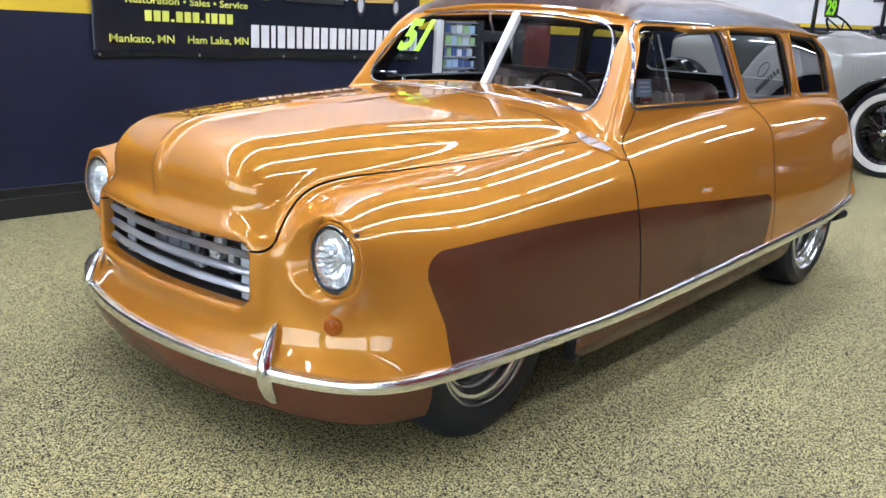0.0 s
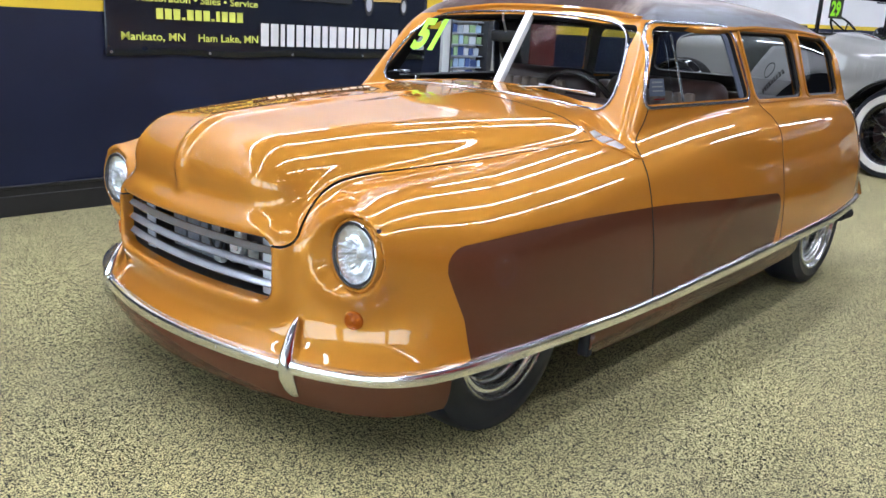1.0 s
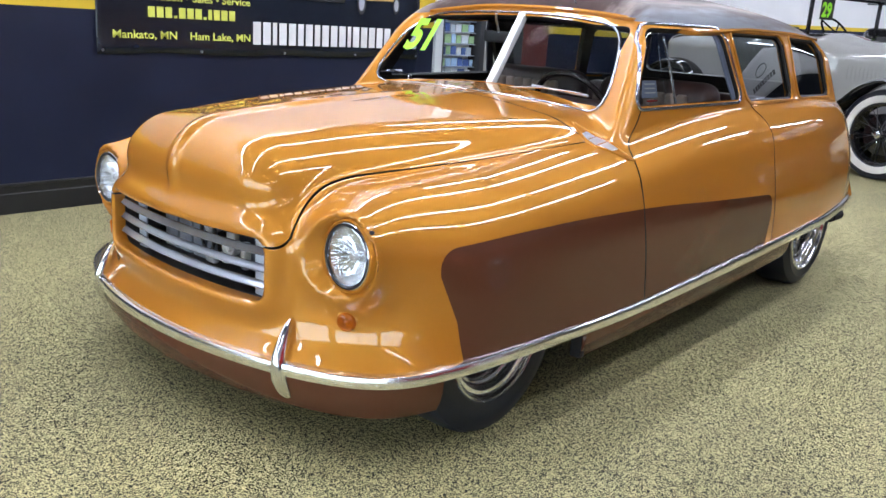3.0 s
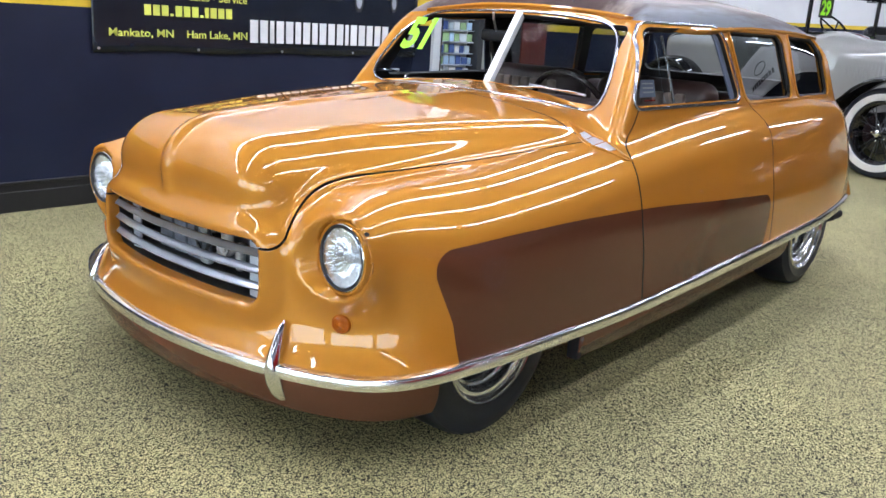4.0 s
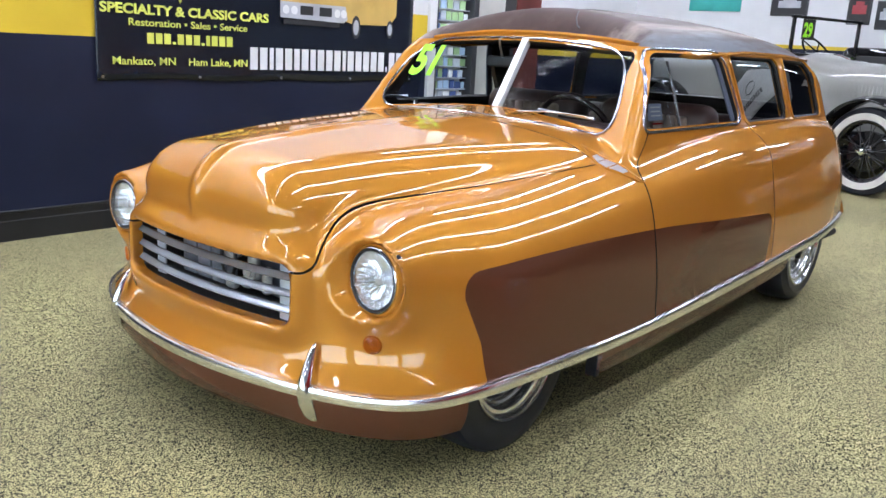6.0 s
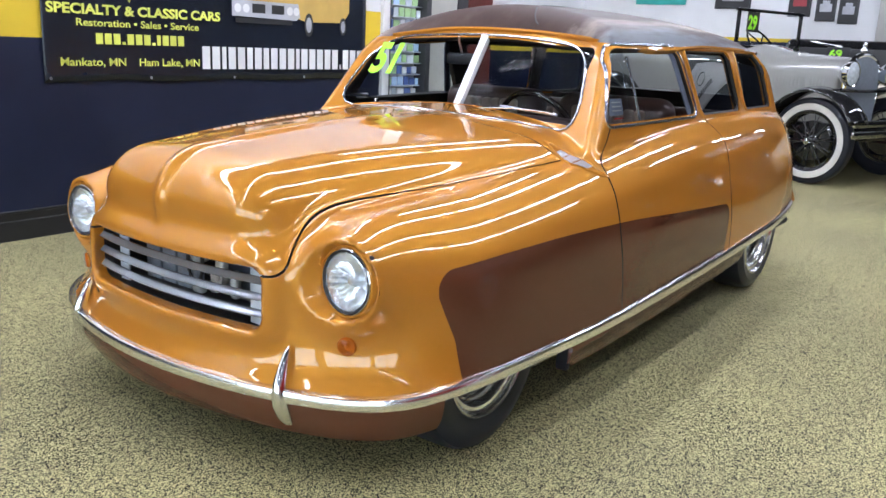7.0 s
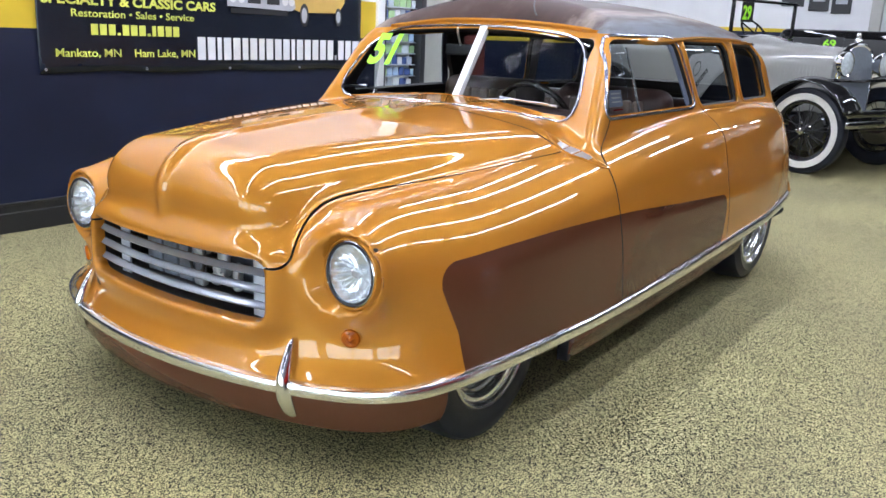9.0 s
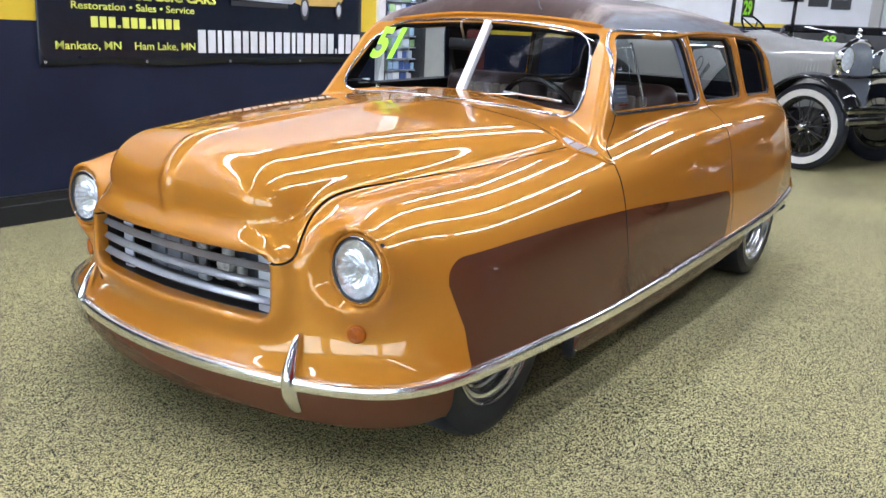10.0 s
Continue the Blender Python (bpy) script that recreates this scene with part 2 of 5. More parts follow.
def lathe(profile, n=48, axis="y", at=(0, 0, 0), close=False, bm=None):
    """Turns (radius, along) pairs round an axis through at."""
    b = bm if bm is not None else bmesh.new()
    rings = []
    for r, a in profile:
        ring = []
        for i in range(n):
            t = 2 * math.pi * i / n
            c, s = r * math.cos(t), r * math.sin(t)
            p = {"x": (a, c, s), "y": (c, a, s), "z": (c, s, a)}[axis]
            ring.append(b.verts.new(Vector(p) + Vector(at)))
        rings.append(ring)
    pairs = list(zip(rings, rings[1:])) + ([(rings[-1], rings[0])] if close else [])
    for p, q in pairs:
        for i in range(n):
            j = (i + 1) % n
            b.faces.new((p[i], p[j], q[j], q[i]))
    if not close:
        for ring in (rings[0], rings[-1]):
            if (ring[0].co - ring[n // 2].co).length > 1e-4:
                b.faces.new(ring)
    bmesh.ops.remove_doubles(b, verts=b.verts, dist=1e-6)
    return b


def sweep(path, profile, side, closed=False, ends=True, bm=None):
    """Carries a closed profile of (out, up) pairs along a path; side(i) gives (out, up) unit vectors at point i."""
    b = bm if bm is not None else bmesh.new()
    rings = []
    for i, p in enumerate(path):
        o, u = side(i)
        rings.append([b.verts.new(Vector(p) + Vector(o) * a + Vector(u) * c) for a, c in profile])
    n = len(profile)
    for p, q in list(zip(rings, rings[1:])) + ([(rings[-1], rings[0])] if closed else []):
        for i in range(n):
            j = (i + 1) % n
            b.faces.new((p[i], p[j], q[j], q[i]))
    if ends and not closed:
        b.faces.new(rings[0])
        b.faces.new(rings[-1])
    return b


def tube(path, r, closed=False, n=8, bm=None, flat=1.0):
    """A round rod along a path."""
    pts = [Vector(p) for p in path]
    prof = [(r * math.cos(2 * math.pi * k / n), r * flat * math.sin(2 * math.pi * k / n)) for k in range(n)]

    def side(i):
        a = pts[i - 1] if (i or closed) else pts[0]
        c = pts[(i + 1) % len(pts)] if (closed or i + 1 < len(pts)) else pts[-1]
        t = (c - a).normalized()
        u = Vector((0, 0, 1)) if abs(t.z) < 0.9 else Vector((1, 0, 0))
        o = t.cross(u).normalized()
        return o, o.cross(t).normalized()
    return sweep(pts, prof, side, closed, True, bm)


def text_mesh(body, size, mat, parent, m, name, label="", depth=0.001, bold=0.0, xscale=1.0):
    """Letters of the built-in font as a mesh; m places the text's plane."""
    cu = bpy.data.curves.new(name, "FONT")
    cu.body, cu.size, cu.extrude, cu.offset = body, size, depth, bold
    cu.align_x = "LEFT"
    cu.resolution_u = 3
    tmp = new("tmp_text", cu)
    dg = bpy.context.evaluated_depsgraph_get()
    me = bpy.data.meshes.new_from_object(tmp.evaluated_get(dg))
    bpy.data.objects.remove(tmp)
    xs = [v.co.x for v in me.vertices] or [0]
    me.transform(m @ Matrix.Diagonal((xscale, 1, 1, 1)))
    me.materials.clear()
    me.materials.append(mat)
    me.name = name
    ob = new(name, me)
    if parent is not None:
        ob.parent = parent
    if label:
        ob["label"] = label
    return ob


# ---- smooth solids: distance fields turned into skins ----
def rmax(a, b, r):
    """Intersection with a rounded edge of radius r."""
    return np.minimum(-r, np.maximum(a, b)) + np.hypot(np.maximum(a + r, 0), np.maximum(b + r, 0))


def gmax(a, b, r, p=2.5):
    """As rmax, with a corner whose curvature fades in and out."""
    r = r * 1.2
    return np.minimum(-r, np.maximum(a, b)) + (np.maximum(a + r, 1e-9) ** p + np.maximum(b + r, 1e-9) ** p) ** (1 / p)


def lmax(a, b, s):
    """The larger of two fields, blended so softly that no bend shows."""
    return s * np.logaddexp(a / s, b / s)


def smin(a, b, k):
    h = np.clip(0.5 + 0.5 * (b - a) / k, 0, 1)
    return b + (a - b) * h - k * h * (1 - h)


def smax(a, b, k):
    return -smin(-a, -b, k)


def sstep(a, b, x):
    t = np.clip((x - a) / (b - a), 0, 1)
    return t * t * (3 - 2 * t)


def knots(x, xs, ys):
    """A smooth curve through knots."""
    xs, ys = np.asarray(xs, float), np.asarray(ys, float)
    m = np.gradient(ys, xs)
    x = np.clip(x, xs[0], xs[-1])
    i = np.clip(np.searchsorted(xs, x) - 1, 0, len(xs) - 2)
    h = xs[i + 1] - xs[i]
    t = (x - xs[i]) / h
    return ((1 + 2 * t) * (1 - t) ** 2 * ys[i] + t * (1 - t) ** 2 * h * m[i] + t * t * (3 - 2 * t) * ys[i + 1] + t * t * (t - 1) * h * m[i + 1])


def spline(x, xs, ys):
    """A curve of even curvature (natural cubic) through knots."""
    xs, ys = np.asarray(xs, float), np.asarray(ys, float)
    n, h = len(xs), np.diff(xs)
    A, r = np.eye(n), np.zeros(n)
    for i in range(1, n - 1):
        A[i, i - 1:i + 2] = h[i - 1], 2 * (h[i - 1] + h[i]), h[i]
        r[i] = 6 * ((ys[i + 1] - ys[i]) / h[i] - (ys[i] - ys[i - 1]) / h[i - 1])
    m = np.linalg.solve(A, r)
    x = np.clip(x, xs[0], xs[-1])
    i = np.clip(np.searchsorted(xs, x) - 1, 0, n - 2)
    a, b, w = xs[i + 1] - x, x - xs[i], h[i]
    return (m[i] * a ** 3 + m[i + 1] * b ** 3) / (6 * w) + (ys[i] / w - m[i] * w / 6) * a + (ys[i + 1] / w - m[i + 1] * w / 6) * b


def grad(f, p, h=1e-4):
    g = np.empty_like(p)
    for k in range(3):
        d = np.zeros(3)
        d[k] = h
        a, b = p + d, p - d
        g[:, k] = (f(a[:, 0], a[:, 1], a[:, 2]) - f(b[:, 0], b[:, 1], b[:, 2])) / (2 * h)
    return g


def skin(f, lo, hi, h):
    """The surface f = 0 within bounds as triangles, by surface nets, with the corners drawn onto the surface."""
    ax = [np.arange(lo[k], hi[k] + h, h) for k in range(3)]
    X, Y, Z = np.meshgrid(*ax, indexing="ij")
    D = f(X.ravel(), Y.ravel(), Z.ravel()).reshape(X.shape)
    S = D < 0
    nx, ny, nz = D.shape
    cell = np.zeros((nx - 1, ny - 1, nz - 1))
    acc, cnt = np.zeros((*cell.shape, 3)), np.zeros(cell.shape)
    corners = [(i, j, k) for i in (0, 1) for j in (0, 1) for k in (0, 1)]
    sl = lambda o: tuple(slice(a, a + n - 1) for a, n in zip(o, (nx, ny, nz)))
    for a in corners:
        for b in corners:
            if sum(b) == sum(a) + 1 and all(q >= p for p, q in zip(a, b)):
                da, db = D[sl(a)], D[sl(b)]
                cross = (da < 0) != (db < 0)
                t = np.where(cross, da / np.where(cross, da - db, 1), 0)
                for k in range(3):
                    acc[..., k] += np.where(cross, a[k] + t * (b[k] - a[k]), 0)
                cnt += cross
    on = cnt > 0
    idx = -np.ones(cell.shape, int)
    idx[on] = np.arange(on.sum())
    base = np.stack(np.nonzero(on), 1)
    V = np.array(lo) + h * (base + acc[on] / cnt[on][:, None])
    F = []
    for k in range(3):
        e1 = [slice(None)] * 3
        e2 = [slice(None)] * 3
        e1[k], e2[k] = slice(0, -1), slice(1, None)
        s1, s2 = S[tuple(e1)], S[tuple(e2)]
        a, b = [(1, 2), (2, 0), (0, 1)][k]
        c = np.stack(np.nonzero(s1 != s2), 1)
        ok = (c[:, a] > 0) & (c[:, b] > 0) & (c[:, a] < D.shape[a] - 1) & (c[:, b] < D.shape[b] - 1)
        c = c[ok]
        ua, ub = np.zeros(3, int), np.zeros(3, int)
        ua[a], ub[b] = 1, 1
        q = np.stack([idx[tuple((c - ua - ub).T)], idx[tuple((c - ub).T)], idx[tuple(c.T)], idx[tuple((c - ua).T)]], 1)
        flip = ~s1[tuple(c.T)]
        q[flip] = q[flip][:, ::-1]
        F.append(q)
    F = np.concatenate(F)
    for _ in range(5):
        g = grad(f, V)
        d = f(V[:, 0], V[:, 1], V[:, 2])
        step = d / np.maximum((g * g).sum(1), 0.05)
        V = V - np.clip(step[:, None] * g, -h, h)
    T = np.concatenate([F[:, [0, 1, 2]], F[:, [0, 2, 3]]])
    return V, T


def cut(V, T, f):
    """Cuts triangles along f = 0. Returns the two halves (f < 0, f > 0)."""
    s = f(V[:, 0], V[:, 1], V[:, 2])
    s = np.where(np.abs(s) < 1e-5, 1e-5, s)
    neg = s < 0
    k = neg[T].sum(1)
    lo, hi = [T[k == 3]], [T[k == 0]]
    W, made = [], {}

    def mid(i, j):
        key = (min(i, j), max(i, j))
        if key not in made:
            a, b, sa, sb = V[i], V[j], s[i], s[j]
            for _ in range(2):
                t = sa / (sa - sb)
                p = a + (b - a) * t
                v = float(f(p[0:1], p[1:2], p[2:3])[0])
                if (v < 0) == (sa < 0):
                    a, sa = p, v if v else 1e-9
                else:
                    b, sb = p, v if v else 1e-9
                if abs(sa - sb) < 1e-9:
                    break
            made[key] = len(V) + len(W)
            W.append(p)
        return made[key]
    l2, h2 = [], []
    for tri in T[(k == 1) | (k == 2)]:
        one = 1 if neg[tri].sum() == 1 else 0
        i = [n for n in range(3) if neg[tri[n]] == bool(one)][0]
        a, b, c = tri[i], tri[(i + 1) % 3], tri[(i + 2) % 3]
        p, q = mid(a, b), mid(a, c)
        tip, rest = [(a, p, q)], [(p, b, c), (p, c, q)]
        (l2 if one else h2).extend(tip)
        (h2 if one else l2).extend(rest)
    V2 = np.concatenate([V, np.array(W)]) if W else V
    lo = np.concatenate(lo + ([np.array(l2)] if l2 else []))
    hi = np.concatenate(hi + ([np.array(h2)] if h2 else []))
    return tidy(V2, lo), tidy(V2, hi)


def tidy(V, T):
    T = np.asarray(T, int).reshape(-1, 3)
    used, inv = np.unique(T, return_inverse=True)
    return V[used], inv.reshape(-1, 3)


def sheet(name, V, T, f, mats, parent, t, label="", mat_ids=None, rim_id=0):
    """A skin as a sheet of thickness t (inwards), with its rims closed and its shading taken from the field."""
    g = grad(f, V)
    N = g / np.maximum(np.linalg.norm(g, axis=1)[:, None], 1e-9)
    n = len(V)
    ids = list(mat_ids) if mat_ids is not None else [0] * len(T)
    verts, norms, faces = [V, V - N * t], [N, -N], [T, T[:, ::-1] + n]
    edges = collections.Counter()
    for a, b in np.concatenate([T[:, [0, 1]], T[:, [1, 2]], T[:, [2, 0]]]):
        edges[(a, b)] += 1
    rim = np.array([e for e in edges if (e[1], e[0]) not in edges]).reshape(-1, 2)
    ids = ids + [min(1, len(mats) - 1)] * len(T)
    if len(rim):
        a, b = rim[:, 0], rim[:, 1]
        e = V[b] - V[a]
        rn = np.cross(e, N[a])
        rn /= np.maximum(np.linalg.norm(rn, axis=1)[:, None], 1e-9)
        base, m = 2 * n, len(rim)
        verts += [V[a], V[b], V[a] - N[a] * t, V[b] - N[b] * t]
        norms += [rn] * 4
        i = base + np.arange(m)
        faces += [np.stack([i + m, i, i + 2 * m], 1), np.stack([i + m, i + 2 * m, i + 3 * m], 1)]
        ids += [rim_id] * (2 * m)
    return mesh_object(name, np.concatenate(verts), np.concatenate(faces), mats, parent, label, True, np.concatenate(norms), ids)


def poly2(u, v, pts, r):
    """Signed distance-like field of a convex polygon (counter-clockwise) with rounded corners."""
    d = None
    for (x0, y0), (x1, y1) in zip(pts, pts[1:] + pts[:1]):
        ln = math.hypot(x1 - x0, y1 - y0)
        e = ((u - x0) * (y1 - y0) - (v - y0) * (x1 - x0)) / ln
        d = e if d is None else rmax(d, e, r)
    return d


# ---- the wagon's surfaces (front at small x, near side at negative y) ----
AXLE_F, AXLE_R, WHEEL_R = 0.93, 3.45, 0.312


def strip_z(x):
    """Height of the chrome moulding that ends the painted flank."""
    return knots(x, [0.27, 0.45, 0.65, 1.5, 2.1, 2.7, 3.3, 4.0, 4.7], [0.277, 0.282, 0.304, 0.325, 0.340, 0.358, 0.376, 0.41, 0.43])


def soft(v, w=0.06):
    """As max(v, 0), with a rounded start."""
    return 0.5 * (v + np.sqrt(v * v + w * w))


def half_width(x):
    return 0.94 - 0.0525 * np.maximum(1.6 - x, 0) ** 2 - 0.0082 * np.maximum(x - 1.6, 0) ** 2 - 0.055 * sstep(3.3, 4.4, x)


def flank(x, y, z):
    return y - (half_width(x) - 0.54 * np.maximum(z - 0.47, 0) ** 2 - 0.25 * np.maximum(0.44 - z, 0) ** 2)


def fender(x, y, z):
    y = np.abs(y)
    setback = (0.050 + 0.095 * y ** 2) * (1 - np.exp(-soft(z - 0.290, 0.02) / 0.060)) + 0.05 * soft(z - 0.66)
    front = 0.275 + 0.27 * y ** 2 + setback - x
    rear = x - (4.34 - 0.16 * y ** 2 - 0.45 * np.maximum(z - 0.6, 0) ** 2)
    plan = gmax(lmax(flank(x, y, z) + 0.002, front, 0.100), rear, 0.34)
    crown = -0.035 * np.logaddexp(-(0.676 + 0.1275 * x) / 0.035, -0.966 / 0.035) - 0.035 * (np.maximum(x - 3.2, 0) / 1.1) ** 2
    top = z - crown
    r = 0.165 - 0.025 * sstep(0.8, 2.6, x) - 0.03 * sstep(3.0, 4.2, x)
    d = gmax(plan, top, r)
    # lamp pods and the raised lip round the mouth
    pod = rmax(np.hypot(y - 0.633, (z - 0.600) * 0.97) - 0.114, 0.452 + 0.04 * (0.6 - z) - x, 0.022)
    pod = np.maximum(pod, x - 0.8)
    d = smin(d, pod, 0.10)
    lip = rmax(rmax(y - 0.445, np.abs(z - 0.518) - 0.126, 0.07), 0.309 + 0.27 * y ** 2 - x, 0.03)
    return smin(d, np.maximum(lip, x - 0.7), 0.06)


def hood_half(x):
    """Half the hood's width at its shut line."""
    return spline(x, [0.33, 0.54, 0.75, 1.0, 1.33, 1.9], [0.474, 0.440, 0.487, 0.580, 0.688, 0.785])


def hood_solid(x, y, z):
    y = np.abs(y)
    u = np.clip(x, 0.3, 2.0) - 1.0
    wide = 0.5752 + 0.3560 * u + 0.0380 * u ** 2 - 0.1944 * u ** 3
    side = y - wide + 0.25 * soft(z - 0.75)
    front = 0.325 + 0.24 * y ** 2 + 0.10 * soft(z - 0.70) + 0.011 * np.exp(-((z - 0.69) / 0.045) ** 2) - x
    plan = gmax(side, front, 0.11)
    top = z - (0.9325 + 0.0761 * u - 0.0220 * u ** 2 - 0.16 * y ** 2)
    d = gmax(plan, top, 0.13)
    ridge = 0.013 * np.exp(-(y / 0.026) ** 2) * (1 - sstep(0.7, 1.45, x)) * sstep(0.655, 0.70, z)
    return rmax(d - ridge, 0.584 - 0.012 * np.exp(-(y / 0.3) ** 2) - z, 0.02)


def mouth(x, y, z):
    """The grille opening."""
    y = np.abs(y)
    return rmax(rmax(y - 0.408, np.abs(z - 0.519) - 0.089, 0.04), x - 0.75, 0.01)


def lower_body(x, y, z):
    h = hood_solid(x, y, z)
    d = smin(fender(x, y, z), np.maximum(h, x - 1.95), 0.045)
    d = smax(d, -mouth(x, y, z), 0.018)
    ya = np.abs(y)
    bowl = rmax(np.hypot(ya - 0.633, z - 0.600) - 0.0975 - 0.9 * np.maximum(0.462 - x, 0), x - 0.500, 0.01)
    return smax(d, -bowl, 0.006)


# windscreen plane, roof and glass house
def screen_x(y, z):
    return 1.80 - 0.11 * np.minimum(np.abs(y) / 0.6, 1.0) ** 2 - 0.40 * np.maximum(np.abs(y) - 0.57, 0) + 0.66 * (z - 0.975)


def house(x, y, z):
    y = np.where(y > 0, y * (1.085 + 0.17 * (1 - sstep(1.8, 2.6, x))), -y)
    side = y - (0.757 - 0.27 * (z - 0.955) - 0.055 * sstep(2.4, 4.0, x))
    front = (screen_x(y, z) - 0.012 - x) * 0.83
    rear = (x - (4.03 - 0.25 * (z - 0.955))) * 0.96
    plan = rmax(rmax(side, front, 0.055), rear, 0.12)
    roof = z - (1.415 - 0.13 * (y / 0.7) ** 2 - 0.035 * (x - 2.7) ** 2 - 0.08 * np.maximum(x - 3.2, 0) ** 2)
    return rmax(plan, roof, 0.10)


def shell(x, y, z):
    """Lower body and glass house flowing into each other."""
    k = 0.030 - 0.010 * sstep(1.75, 2.1, x) - 0.015 * (1 - sstep(0.55, 0.68, np.abs(y))) * (1 - sstep(1.9, 2.0, x))
    return smin(lower_body(x, y, z), house(x, y, z), np.maximum(k, 0.012))


def upper(x, y, z):
    """Negative on the glass house, above the belt."""
    return np.maximum(house(x, y, z) - 0.006, 0.950 - z)


# openings of the glass house, as outlines
DOOR_WIN = [(1.664, 0.965), (2.545, 0.970), (2.425, 1.240), (1.832, 1.232)]
REAR_WIN = [(2.625, 0.960), (3.230, 0.958), (3.150, 1.238), (2.515, 1.238)]
TAIL_WIN = [(3.315, 0.960), (3.830, 0.958), (3.765, 1.232), (3.255, 1.238)]
SCREEN = [(-0.652, 0.978), (0.540, 0.978), (0.458, 1.254), (-0.572, 1.254)]


SAG = 0.046


def side_opening(pts, r):
    return lambda x, y, z: np.where(np.abs(y) > 0.4, poly2(np.where(y > 0, x - far_shift(x), x), z, pts, r), 1.0)


def far_shift(x):
    """How much further back the far side's windows lie."""
    return 0.10 + 0.12 * sstep(2.5, 2.9, x) - 0.05 * sstep(3.1, 3.9, x)


def screen_opening(x, y, z):
    top = SAG * (np.abs(y) / 0.6) ** 2
    return np.where(x < 2.2, poly2(y, z + top, SCREEN, 0.07), 1.0)


def tail_opening(x, y, z):
    return np.where(x > 3.8, poly2(y, z, [(-0.5, 1.0), (0.5, 1.0), (0.45, 1.24), (-0.45, 1.24)], 0.05), 1.0)


def brown_patch(x, y, z):
    """The brown flash painted on each flank."""
    top = knots(x, [0.5, 0.65, 0.8, 1.0, 1.5, 2.1, 2.62], [0.605, 0.630, 0.650, 0.661, 0.656, 0.618, 0.585]) - z
    back = 2.61 + 0.02 * np.sin((z - 0.4) * 9) - x
    front = x - (0.628 + 0.33 * np.maximum(0.56 - z, 0) - 0.22 * np.maximum(0.43 - z, 0))
    d = -rmax(rmax(-top, -back, 0.06), -front, 0.05)
    return np.where(np.abs(y) > 0.6, -d, 1.0)


def door_edges(x, y, z):
    """Negative inside a front door."""
    fr = knots(z, [0.2, 0.33, 0.65, 0.74, 0.84, 0.90, 0.96, 1.4], [1.560, 1.545, 1.500, 1.503, 1.552, 1.64, 1.70, 1.75])
    bk = knots(z, [0.2, 0.36, 0.70, 0.86, 0.94, 1.0, 1.4], [2.69, 2.68, 2.655, 2.685, 2.655, 2.62, 2.5])
    return np.where(np.abs(y) > 0.55, np.maximum(fr - x, x - bk), 1.0)


# ---- the wagon ----
wagon = thing("station_wagon", "orange and brown vintage station wagon parked on speckled floor", "car")
V, T = skin(shell, (0.20, -1.0, 0.22), (4.72, 1.0, 1.46), 0.015)
(HV, HT), (V, T) = cut(V, T, upper)
_, (V, T) = cut(V, T, lambda x, y, z: z - strip_z(x))


def hood_line(x, y, z):
    return np.where((x < 1.80) & (z < 1.2), rmax(rmax(np.abs(y) - hood_half(x) - 0.006, 0.592 - z, 0.035), x - 1.46, 0.05), 1.0)


def throat(x, y, z):
    """Negative on the black inside of the grille opening."""
    y = np.abs(y)
    return np.maximum(np.maximum(y - 0.422, np.abs(z - 0.519) - 0.103), np.maximum(0.350 + 0.27 * y ** 2 - x, x - 0.80))


def painted(name, V, T, f, parent, label):
    """An orange panel that takes its share of the brown flash."""
    (va, ta), (vb, tb) = cut(V, T, brown_patch)
    (vc, tc), (vb, tb) = cut(vb, tb, throat)
    v = np.concatenate([va, vc, vb])
    t = np.concatenate([ta, tc + len(va), tb + len(va) + len(vc)])
    return sheet(name, v, t, f, [ORANGE, CABIN, BROWN], parent, 0.012, label, [2] * len(ta) + [1] * len(tc) + [0] * len(tb), 1)


GAP = 0.0035
hood_mesh, _ = cut(V, T, lambda x, y, z: hood_line(x, y, z) + GAP)
_, rest = cut(V, T, lambda x, y, z: hood_line(x, y, z) - GAP)
sheet("hood", *hood_mesh, shell, [ORANGE, DARK], wagon, 0.012, "orange pearl hood with a raised centre crease", None, 1)
doors, _ = cut(*rest, lambda x, y, z: door_edges(x, y, z) + GAP)
_, rest = cut(*rest, lambda x, y, z: door_edges(x, y, z) - GAP)
for s in (-1, 1):
    half, _ = cut(*doors, lambda x, y, z: y * s * -1)
    painted("door", *half, shell, wagon, "orange door with a brown painted flash")
painted("body", *rest, shell, wagon, "orange body shell with brown flashes on the flanks")

# dark liner behind the shut lines
bm = box(0.62, 1.62, -0.60, 0.60, 0.36, 0.66, 0.08)
part("inner_wing", bm, DARK, wagon)

# glass house
panes = []
for f, nm in ((screen_opening, "windscreen"), (side_opening(DOOR_WIN, 0.035), "door_glass"), (side_opening(REAR_WIN, 0.03), "quarter_glass"), (side_opening(TAIL_WIN, 0.03), "quarter_glass"), (tail_opening, "tailgate_glass")):
    inner, (HV, HT) = cut(HV, HT, f)
    panes.append((nm, inner))


def gutter_z(x, y):
    """Height of the rain gutter: higher over the screen, low along the sides."""
    return 1.252 + (0.036 * (1 - np.minimum(np.abs(y) / 0.60, 1) ** 2) - 0.024 * sstep(0.15, 0.5, y)) * (1 - sstep(2.2, 2.8, x)) - 0.02 * sstep(3.2, 4.1, x)


def roof_line(x, y, z):
    return gutter_z(x, y) - z


